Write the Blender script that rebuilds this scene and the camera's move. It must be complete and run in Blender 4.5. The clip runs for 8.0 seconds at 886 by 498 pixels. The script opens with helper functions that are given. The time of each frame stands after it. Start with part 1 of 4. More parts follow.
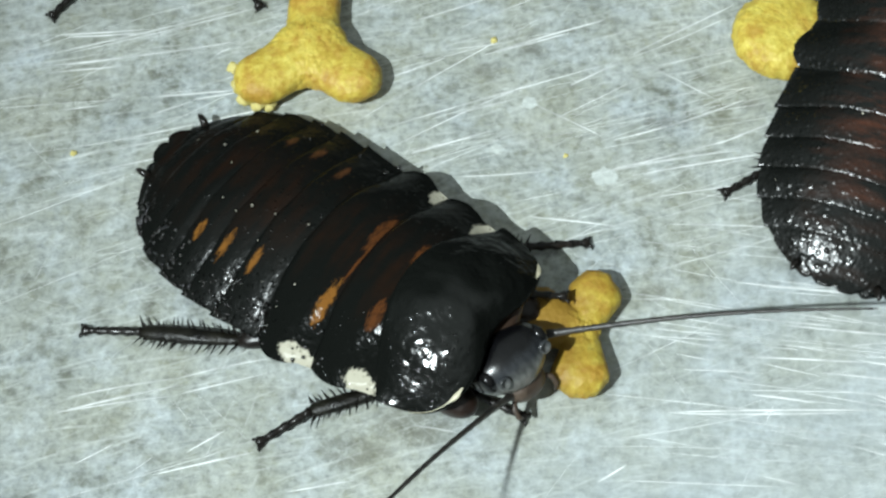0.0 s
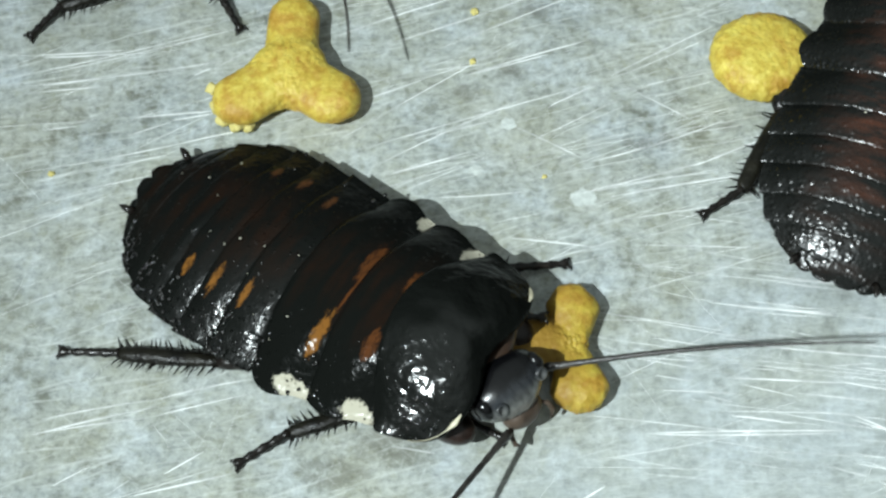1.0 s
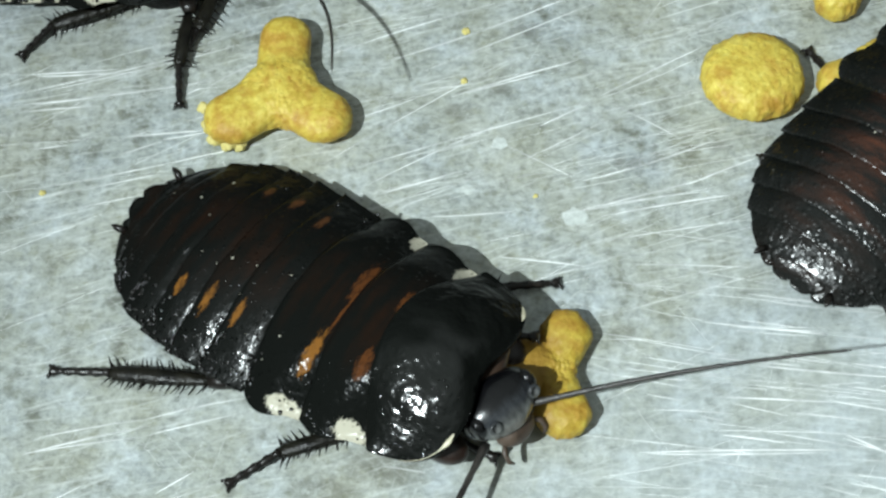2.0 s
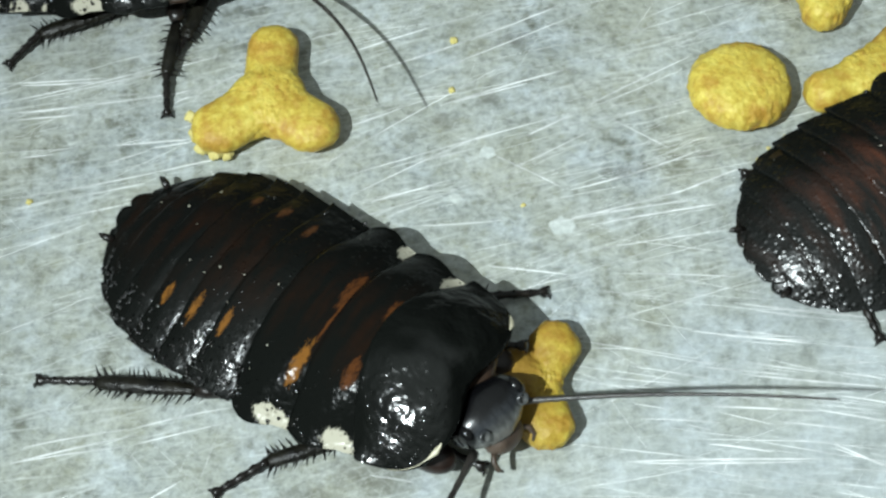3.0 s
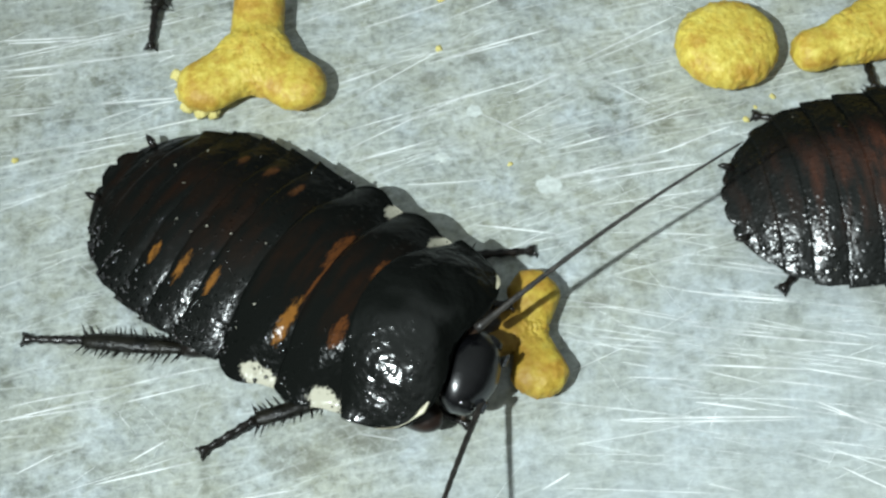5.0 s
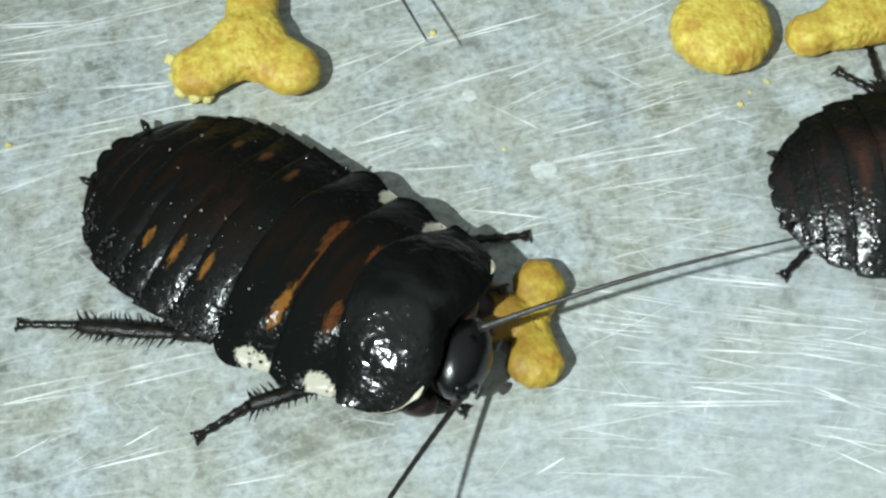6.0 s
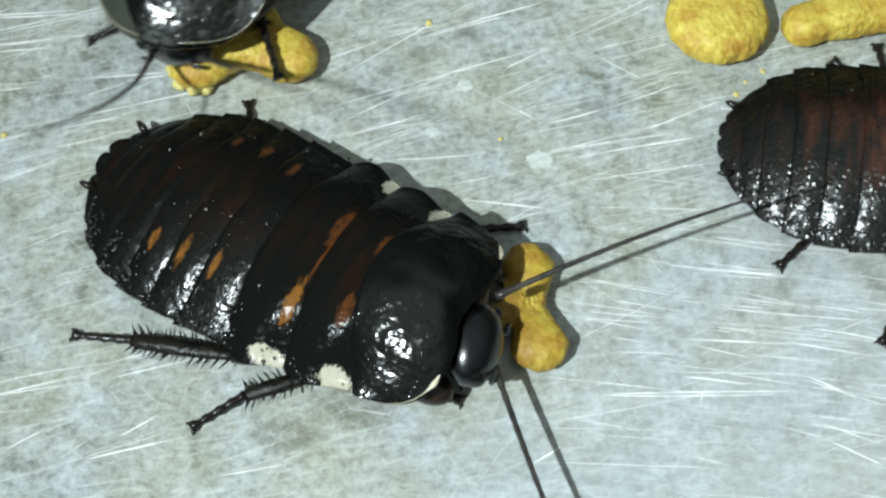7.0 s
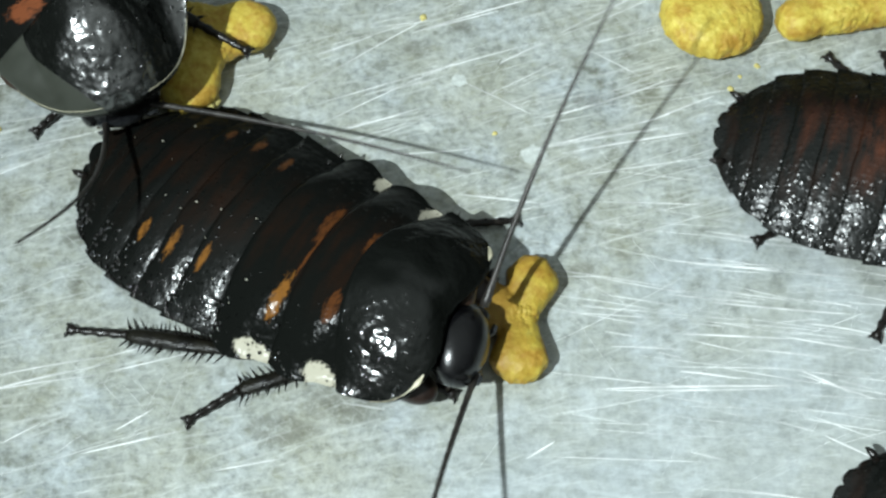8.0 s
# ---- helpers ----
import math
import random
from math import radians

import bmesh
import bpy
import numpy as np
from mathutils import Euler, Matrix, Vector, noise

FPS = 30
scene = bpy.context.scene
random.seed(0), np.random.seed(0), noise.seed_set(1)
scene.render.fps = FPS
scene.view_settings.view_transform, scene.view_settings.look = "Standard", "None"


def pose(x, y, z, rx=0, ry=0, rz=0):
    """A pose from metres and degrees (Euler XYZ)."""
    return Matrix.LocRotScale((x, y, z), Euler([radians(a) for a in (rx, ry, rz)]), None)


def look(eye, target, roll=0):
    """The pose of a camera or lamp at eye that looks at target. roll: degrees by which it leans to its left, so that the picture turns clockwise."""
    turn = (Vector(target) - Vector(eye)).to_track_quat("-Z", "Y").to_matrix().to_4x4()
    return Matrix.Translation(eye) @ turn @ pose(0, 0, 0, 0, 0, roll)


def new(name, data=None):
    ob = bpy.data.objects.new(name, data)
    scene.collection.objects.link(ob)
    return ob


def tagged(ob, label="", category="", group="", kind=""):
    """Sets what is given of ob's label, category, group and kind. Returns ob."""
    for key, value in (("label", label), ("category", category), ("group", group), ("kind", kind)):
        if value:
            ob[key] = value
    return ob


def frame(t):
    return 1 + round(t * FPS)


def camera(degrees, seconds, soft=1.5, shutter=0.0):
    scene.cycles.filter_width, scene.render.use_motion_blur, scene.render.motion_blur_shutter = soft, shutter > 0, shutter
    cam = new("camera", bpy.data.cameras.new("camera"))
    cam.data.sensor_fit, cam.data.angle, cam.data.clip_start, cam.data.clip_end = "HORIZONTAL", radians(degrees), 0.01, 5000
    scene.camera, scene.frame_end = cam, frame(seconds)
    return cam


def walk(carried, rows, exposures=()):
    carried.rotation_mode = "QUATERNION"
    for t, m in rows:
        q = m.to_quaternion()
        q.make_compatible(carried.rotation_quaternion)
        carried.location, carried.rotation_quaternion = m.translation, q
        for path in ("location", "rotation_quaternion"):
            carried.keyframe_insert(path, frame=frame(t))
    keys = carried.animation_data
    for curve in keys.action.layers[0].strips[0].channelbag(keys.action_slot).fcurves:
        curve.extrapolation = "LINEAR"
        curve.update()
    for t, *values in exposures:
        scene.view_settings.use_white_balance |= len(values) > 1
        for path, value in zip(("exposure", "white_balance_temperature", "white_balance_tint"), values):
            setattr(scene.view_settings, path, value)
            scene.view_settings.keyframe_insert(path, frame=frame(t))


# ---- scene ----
MM = 0.001
TILT = 29.0
REACH = 0.15

# ---- camera and walk ----
cam = camera(31.17, 8.0, soft=2.6, shutter=0.4)
EYE = pose(0, -REACH * math.sin(radians(TILT)), REACH * math.cos(radians(TILT)), TILT, 0, 0)
# seconds, pitch and yaw of the hand-held view in degrees
SWAY = [(0.0, 0.0, 0.0), (0.5, 0.347, -0.316), (1.0, 0.755, -0.765), (1.5, 1.081, -0.846), (1.7, 1.25, -0.92),
        (2.8, 1.73, -1.47), (3.0, 1.774, -1.519), (3.5, 1.774, -1.672), (4.0, 1.387, -2.029), (4.5, 0.755, -1.815),
        (4.7, 0.56, -1.88), (5.8, -0.20, -2.16), (6.0, -0.255, -2.192), (6.5, -0.510, -2.263), (7.0, -0.612, -2.345),
        (7.5, -0.734, -2.396), (8.0, -0.806, -2.549)]
walk(cam, [(t, EYE @ pose(0, 0, 0, rx, ry, 0)) for t, rx, ry in SWAY])

# ---- light: one hand lamp beside the camera, dim room around ----
world = bpy.data.worlds.new("world")
world.use_nodes = True
scene.world = world
sky = world.node_tree
back = sky.nodes["Background"]
back.inputs[0].default_value = (0.86, 0.98, 0.96, 1)
# a pale ceiling above, dim walls towards the horizon
where, height = sky.nodes.new("ShaderNodeTexCoord"), sky.nodes.new("ShaderNodeSeparateXYZ")
fall = sky.nodes.new("ShaderNodeMapRange")
sky.links.new(where.outputs["Generated"], height.inputs[0])
sky.links.new(height.outputs[2], fall.inputs["Value"])
fall.interpolation_type = "SMOOTHSTEP"
fall.inputs["From Min"].default_value, fall.inputs["From Max"].default_value = 0.05, 1.0
fall.inputs["To Min"].default_value, fall.inputs["To Max"].default_value = 0.04, 0.37
sky.links.new(fall.outputs["Result"], back.inputs[1])
lamp_data = bpy.data.lights.new("hand_lamp", "SPOT")
lamp_data.shadow_soft_size, lamp_data.energy = 0.0045, 11.3
lamp_data.spot_size, lamp_data.spot_blend = radians(42), 1.0
lamp_data.color = (0.875, 0.985, 1.0)
LAMP = Vector((-0.53, -0.58, 1.0)).normalized() * 0.40
new("hand_lamp", lamp_data).matrix_world = look(LAMP, (0.067, 0.024, 0))
scene.view_settings.exposure = 0.0


# ---- materials ----
def material(name):
    m = bpy.data.materials.new(name)
    m.use_nodes = True
    return m, m.node_tree, m.node_tree.nodes["Principled BSDF"]


def node(tree, kind, **values):
    n = tree.nodes.new(kind)
    for key, value in values.items():
        n.inputs[key.replace("_", " ")].default_value = value
    return n


def coords(tree, stretch=(1, 1, 1), turn=0.0):
    """Object coordinates in millimetres, stretched and turned about z."""
    tex = tree.nodes.new("ShaderNodeTexCoord")
    turned, scaled = node(tree, "ShaderNodeMapping"), node(tree, "ShaderNodeMapping")
    turned.inputs["Rotation"].default_value = (0, 0, radians(-turn))
    scaled.inputs["Scale"].default_value = [1000 * k for k in stretch]
    tree.links.new(tex.outputs["Object"], turned.inputs["Vector"])
    tree.links.new(turned.outputs[0], scaled.inputs["Vector"])
    return scaled.outputs[0]


def noise_tex(tree, vector, scale, detail=4.0, rough=0.55):
    n = node(tree, "ShaderNodeTexNoise", Scale=scale, Detail=detail, Roughness=rough)
    tree.links.new(vector, n.inputs["Vector"])
    return n.outputs["Fac"]


def ramp(tree, fac, *stops):
    r = tree.nodes.new("ShaderNodeValToRGB")
    while len(r.color_ramp.elements) < len(stops):
        r.color_ramp.elements.new(0.5)
    for e, (at, colour) in zip(r.color_ramp.elements, stops):
        e.position, e.color = at, (*colour, 1) if len(colour) == 3 else colour
    tree.links.new(fac, r.inputs[0])
    return r.outputs[0]


def grey(v):
    return (v, v, v)


def mixed(tree, fac, a, b, blend="MIX"):
    m = tree.nodes.new("ShaderNodeMix")
    m.data_type, m.blend_type = "RGBA", blend
    for socket, value in ((m.inputs[0], fac), (m.inputs[6], a), (m.inputs[7], b)):
        if isinstance(value, (int, float)):
            socket.default_value = value
        elif isinstance(value, tuple):
            socket.default_value = (*value, 1)
        else:
            tree.links.new(value, socket)
    return m.outputs[2]


def math_node(tree, op, a, b=0.0):
    m = tree.nodes.new("ShaderNodeMath")
    m.operation = op
    for socket, value in ((m.inputs[0], a), (m.inputs[1], b)):
        if isinstance(value, (int, float)):
            socket.default_value = value
        else:
            tree.links.new(value, socket)
    return m.outputs[0]


def bump(tree, height, strength, distance, base=None):
    b = node(tree, "ShaderNodeBump", Strength=strength, Distance=distance)
    tree.links.new(height, b.inputs["Height"])
    if base is not None:
        tree.links.new(base, b.inputs["Normal"])
    return b.outputs[0]


def metal_sheet():
    m, tree, p = material("scuffed_metal")
    flat = coords(tree)
    blotch = ramp(tree, noise_tex(tree, flat, 0.20, 7, 0.66),
                  (0.30, (0.29, 0.315, 0.285)), (0.50, (0.385, 0.415, 0.39)), (0.70, (0.53, 0.57, 0.555)))
    fine = ramp(tree, noise_tex(tree, flat, 1.15, 6, 0.72), (0.32, grey(0.60)), (0.50, grey(0.99)), (0.70, grey(1.30)))
    tint = ramp(tree, noise_tex(tree, flat, 0.10, 4, 0.55), (0.36, (1.03, 1.0, 0.92)), (0.64, (0.97, 1.0, 1.06)))
    stain = ramp(tree, noise_tex(tree, flat, 0.42, 5, 0.66), (0.50, grey(1.0)), (0.66, (0.46, 0.45, 0.39)))
    grimy = ramp(tree, noise_tex(tree, flat, 0.09, 3, 0.5), (0.46, grey(0.0)), (0.60, grey(1.0)))
    stain = mixed(tree, grimy, (1.0, 1.0, 1.0), stain)
    colour = mixed(tree, 1.0, blotch, fine, "MULTIPLY")
    dust = ramp(tree, noise_tex(tree, flat, 2.6, 3, 0.6), (0.70, grey(1.0)), (0.80, grey(0.7)))
    smudge = ramp(tree, noise_tex(tree, flat, 0.9, 2, 0.5), (0.54, grey(1.0)), (0.70, (0.84, 0.83, 0.77)))
    # grime collected in a few places
    split = tree.nodes.new("ShaderNodeSeparateXYZ")
    tree.links.new(flat, split.inputs[0])
    crumbly = noise_tex(tree, flat, 1.1, 6, 0.75)
    for x, y, rx, ry in ((-2.0, -17.5, 8.0, 4.5), (-8.0, -20.5, 6.0, 3.0), (9.0, 23.0, 3.0, 2.2), (4.5, 20.5, 3.0, 2.0), (22.0, 14.3, 4.5, 2.0), (19.5, -4.8, 2.4, 1.6), (12.0, 31.0, 4.0, 2.5), (30.5, 16.5, 3.0, 1.5)):
        dx = math_node(tree, "DIVIDE", math_node(tree, "SUBTRACT", split.outputs[0], x), rx)
        dy = math_node(tree, "DIVIDE", math_node(tree, "SUBTRACT", split.outputs[1], y), ry)
        near = math_node(tree, "SUBTRACT", 1.0, math_node(tree, "ADD", math_node(tree, "MULTIPLY", dx, dx), math_node(tree, "MULTIPLY", dy, dy)))
        grime = math_node(tree, "MULTIPLY", math_node(tree, "MAXIMUM", near, 0.0), crumbly)
        colour = mixed(tree, ramp(tree, grime, (0.30, grey(0.0)), (0.52, grey(0.7))), colour, (0.17, 0.175, 0.15))
    for layer in (tint, stain, dust, smudge):
        colour = mixed(tree, 1.0, colour, layer, "MULTIPLY")
    for turn, dense, stretch in ((17, 1.5, 0.05), (24, 2.3, 0.07), (8, 1.9, 0.05), (-5, 2.6, 0.07), (-38, 3.0, 0.12), (68, 3.0, 0.15)):
        rub = noise_tex(tree, coords(tree, (stretch, 1.0, 1.0), turn), dense, 3, 0.6)
        colour = mixed(tree, ramp(tree, rub, (0.59, grey(0.0)), (0.76, grey(0.42 if 0 < turn < 30 else 0.24))), colour, (0.86, 0.90, 0.88))
    # the lamp's wide bluish glare on the sheet, streaked, painted into the colour
    across = math_node(tree, "SUBTRACT", math_node(tree, "MULTIPLY", split.outputs[0], 0.75), split.outputs[1])
    across = math_node(tree, "ADD", math_node(tree, "DIVIDE", across, 60.0), math_node(tree, "MULTIPLY", noise_tex(tree, flat, 0.10, 4, 0.6), 0.6))
    streak = ramp(tree, noise_tex(tree, coords(tree, (0.10, 1.0, 1.0), -8), 1.6, 4, 0.65), (0.35, (0.46, 0.51, 0.53)), (0.52, (0.55, 0.61, 0.63)), (0.70, (0.72, 0.78, 0.80)))
    colour = mixed(tree, ramp(tree, math_node(tree, "MULTIPLY", across, 0.5), (0.28, grey(0.0)), (0.5, grey(0.42)), (0.75, grey(0.42)), (1.0, grey(0.0))), colour, streak)
    tree.links.new(colour, p.inputs["Base Color"])
    p.inputs["Metallic"].default_value = 0.25
    rough = ramp(tree, noise_tex(tree, flat, 0.8, 6, 0.7), (0.35, grey(0.62)), (0.65, grey(0.42)))
    tree.links.new(rough, p.inputs["Roughness"])
    normal = bump(tree, noise_tex(tree, coords(tree, (0.06, 1.0, 1.0), 4), 2.0, 4, 0.6), 0.4, 0.00008)
    normal = bump(tree, noise_tex(tree, flat, 0.9, 6, 0.65), 0.5, 0.00014, normal)
    tree.links.new(normal, p.inputs["Normal"])
    return m


def scratch_metal():
    m, tree, p = material("bright_scratch")
    flat = coords(tree)
    colour = ramp(tree, noise_tex(tree, flat, 0.8, 3), (0.3, (0.88, 0.91, 0.90)), (0.7, (0.97, 0.98, 0.98)))
    tree.links.new(colour, p.inputs["Base Color"])
    p.inputs["Metallic"].default_value, p.inputs["Roughness"].default_value = 0.2, 0.45
    fade = noise_tex(tree, flat, 0.12, 4)
    tree.links.new(ramp(tree, fade, (0.28, grey(0.10)), (0.58, grey(1.0))), p.inputs["Alpha"])
    return m


def chitin(name, dark, wash, marks=(), gloss=0.17, grit=0.5, spread=0.1, sheen=0.20, wide=14.0, wave=0.45, fore=None, ripple=0.9, fine=0.17, bead_reach=0.25, reach=(0.09, 0.24)):
    """Shell plate: near-black with a brown wash down the middle; marks are (along, aside, half length, half width, colour, soft, one side only)."""
    m, tree, p = material(name)
    flat = coords(tree)
    rough_noise = noise_tex(tree, flat, 0.9, 5, 0.65)
    split = tree.nodes.new("ShaderNodeSeparateXYZ")
    tree.links.new(flat, split.inputs[0])
    aside = math_node(tree, "ABSOLUTE", split.outputs[1])
    middle = ramp(tree, math_node(tree, "DIVIDE", math_node(tree, "ADD", aside, math_node(tree, "MULTIPLY", noise_tex(tree, flat, 0.25), 6.0)), wide),
                  (0.25, grey(1.0)), (0.72, grey(0.0)))
    if fore is not None:
        ahead = ramp(tree, math_node(tree, "DIVIDE", math_node(tree, "ADD", split.outputs[0], 20.0), 40.0), (fore - 0.15, grey(0.12)), (fore + 0.15, grey(1.0)))
        band = math_node(tree, "SINE", math_node(tree, "MULTIPLY", math_node(tree, "ADD", split.outputs[0], X0 - 9.4), math.tau / 3.25))
        band = ramp(tree, math_node(tree, "ADD", math_node(tree, "MULTIPLY", band, 0.5), 0.5), (0.15, grey(0.45)), (0.70, grey(1.0)))
        middle = mixed(tree, 1.0, mixed(tree, 1.0, middle, ahead, "MULTIPLY"), band, "MULTIPLY")
    patch = ramp(tree, noise_tex(tree, coords(tree, (2.0, 0.5, 1)), 0.35, 4), (0.42, grey(0.0)), (0.66, grey(1.0)))
    colour = mixed(tree, mixed(tree, 1.0, middle, patch, "MULTIPLY"), dark, wash)
    ragged = noise_tex(tree, coords(tree, (2.4, 0.8, 1)), 1.0, 6, 0.78)
    wobble = math_node(tree, "MULTIPLY", math_node(tree, "SUBTRACT", ragged, 0.5), 3.4)
    for along, side, half_a, half_s, paint, soft, *single in marks:
        dx = math_node(tree, "DIVIDE", math_node(tree, "SUBTRACT", split.outputs[0], along), half_a)
        dy = math_node(tree, "DIVIDE", math_node(tree, "SUBTRACT", split.outputs[1] if single else aside, side), half_s)
        far = math_node(tree, "ADD", math_node(tree, "MULTIPLY", dx, dx), math_node(tree, "MULTIPLY", dy, dy))
        far = math_node(tree, "ADD", far, math_node(tree, "MULTIPLY", wobble, 0.6 if paint[2] > 0.3 else 1.4))
        inside = ramp(tree, far, (max(0.0, 0.62 - soft), grey(1.0)), (min(1.0, 0.72 + soft * 0.4), grey(0.0)))
        if paint[2] > 0.3:
            dots = tree.nodes.new("ShaderNodeTexVoronoi")
            dots.inputs["Scale"].default_value = 1.7
            tree.links.new(flat, dots.inputs["Vector"])
            holes = ramp(tree, dots.outputs["Distance"], (0.16, grey(0.0)), (0.24, grey(1.0)))
            inside = mixed(tree, 1.0, inside, holes, "MULTIPLY")
        colour = mixed(tree, inside, colour, paint)
    tree.links.new(colour, p.inputs["Base Color"])
    tree.links.new(ramp(tree, rough_noise, (0.3, grey(gloss)), (0.7, grey(gloss + 0.12))), p.inputs["Roughness"])
    facing = tree.nodes.new("ShaderNodeLayerWeight")
    facing.inputs["Blend"].default_value = 0.5
    tree.links.new(ramp(tree, facing.outputs["Facing"], (reach[0], grey(sheen)), (reach[1], grey(0.03))), p.inputs["Specular IOR Level"])
    pits = tree.nodes.new("ShaderNodeTexVoronoi")
    pits.inputs["Scale"].default_value = 1.5
    tree.links.new(flat, pits.inputs["Vector"])
    bead = ramp(tree, pits.outputs["Distance"], (0.02, grey(1.0)), (bead_reach, grey(0.0)))
    edge = ramp(tree, math_node(tree, "DIVIDE", aside, 12.0), (0.35, grey(spread)), (0.75, grey(1.0)))
    normal = bump(tree, mixed(tree, 1.0, bead, edge, "MULTIPLY"), min(grit, 1.0), 0.00022 * max(grit, 1.0))
    normal = bump(tree, noise_tex(tree, flat, ripple, 2, 0.5), wave, 0.00058 * wave * 0.9 / ripple, normal)
    normal = bump(tree, noise_tex(tree, flat, 2.3, 2, 0.55), fine, 0.00010, normal)
    normal = bump(tree, noise_tex(tree, flat, 3.0, 3, 0.6), 0.16, 0.00004, normal)
    tree.links.new(normal, p.inputs["Normal"])
    return m


def simple(name, low, high, scale, rough, relief=0.3, depth=0.00008, spec=0.5):
    m, tree, p = material(name)
    flat = coords(tree)
    n = noise_tex(tree, flat, scale, 5, 0.6)
    tree.links.new(ramp(tree, n, (0.32, low), (0.68, high)), p.inputs["Base Color"])
    tree.links.new(ramp(tree, n, (0.3, grey(rough)), (0.7, grey(min(1, rough + 0.15)))), p.inputs["Roughness"])
    p.inputs["Specular IOR Level"].default_value = spec
    tree.links.new(bump(tree, noise_tex(tree, flat, scale * 3, 4), relief, depth), p.inputs["Normal"])
    return m


def head_material():
    m, tree, p = material("head_black")
    flat = coords(tree)
    split = tree.nodes.new("ShaderNodeSeparateXYZ")
    tree.links.new(flat, split.inputs[0])
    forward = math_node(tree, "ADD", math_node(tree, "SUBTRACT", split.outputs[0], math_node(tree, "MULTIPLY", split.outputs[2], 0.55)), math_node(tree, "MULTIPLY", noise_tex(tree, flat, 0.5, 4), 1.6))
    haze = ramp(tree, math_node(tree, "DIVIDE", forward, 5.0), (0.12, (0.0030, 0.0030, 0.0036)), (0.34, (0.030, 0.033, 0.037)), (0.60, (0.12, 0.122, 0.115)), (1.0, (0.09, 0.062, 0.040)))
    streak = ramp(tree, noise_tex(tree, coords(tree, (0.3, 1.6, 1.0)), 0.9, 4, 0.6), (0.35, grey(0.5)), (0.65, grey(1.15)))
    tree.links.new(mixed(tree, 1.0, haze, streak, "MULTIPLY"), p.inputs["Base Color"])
    p.inputs["Roughness"].default_value = 0.25
    p.inputs["Specular IOR Level"].default_value = 0.6
    tree.links.new(bump(tree, noise_tex(tree, flat, 0.6, 3), 0.25, 0.00025), p.inputs["Normal"])
    return m


def kibble_material(name, head_shade=None):
    m, tree, p = material(name)
    flat = coords(tree)
    broad = ramp(tree, noise_tex(tree, flat, 0.28, 6, 0.66), (0.36, (0.54, 0.425, 0.070)), (0.50, (0.49, 0.355, 0.052)), (0.62, (0.41, 0.24, 0.034)))
    grains = tree.nodes.new("ShaderNodeTexVoronoi")
    grains.inputs["Scale"].default_value = 1.9
    tree.links.new(flat, grains.inputs["Vector"])
    pick = tree.nodes.new("ShaderNodeSeparateColor")
    tree.links.new(grains.outputs["Color"], pick.inputs[0])
    grain = ramp(tree, pick.outputs[0], (0.0, (0.84, 0.78, 0.62)), (0.35, grey(1.0)), (0.70, (1.08, 1.14, 1.3)), (1.0, (1.22, 1.34, 2.0)))
    crumb = ramp(tree, noise_tex(tree, flat, 1.3, 4, 0.65), (0.30, (0.84, 0.77, 0.62)), (0.48, grey(1.0)), (0.68, (1.14, 1.20, 1.4)))
    speck = ramp(tree, noise_tex(tree, flat, 2.2, 3, 0.5), (0.68, grey(1.0)), (0.76, (0.84, 0.58, 0.45)))
    colour = mixed(tree, 1.0, mixed(tree, 1.0, broad, crumb, "MULTIPLY"), speck, "MULTIPLY")
    colour = mixed(tree, 0.42, colour, grain, "MULTIPLY")
    # browns the end towards the head: shade of the head painted into the colour
    if head_shade is not None:
        split = tree.nodes.new("ShaderNodeSeparateXYZ")
        tree.links.new(flat, split.inputs[0])
        shaded = math_node(tree, "ADD", math_node(tree, "DIVIDE", split.outputs[0], 9.0), math_node(tree, "MULTIPLY", noise_tex(tree, flat, 0.35, 4), 0.9))
        colour = mixed(tree, ramp(tree, shaded, (0.22, grey(1.0)), (0.62, grey(0.0))), colour, head_shade)
        colour = mixed(tree, 1.0, colour, (0.86, 0.85, 0.72), "MULTIPLY")
    tree.links.new(colour, p.inputs["Base Color"])
    p.inputs["Roughness"].default_value = 0.55
    p.inputs["Specular IOR Level"].default_value = 0.4
    lumps = bump(tree, grains.outputs["Distance"], 0.4, 0.00016)
    normal = bump(tree, noise_tex(tree, flat, 3.2, 5, 0.7), 0.4, 0.0001, lumps)
    tree.links.new(normal, p.inputs["Normal"])
    return m


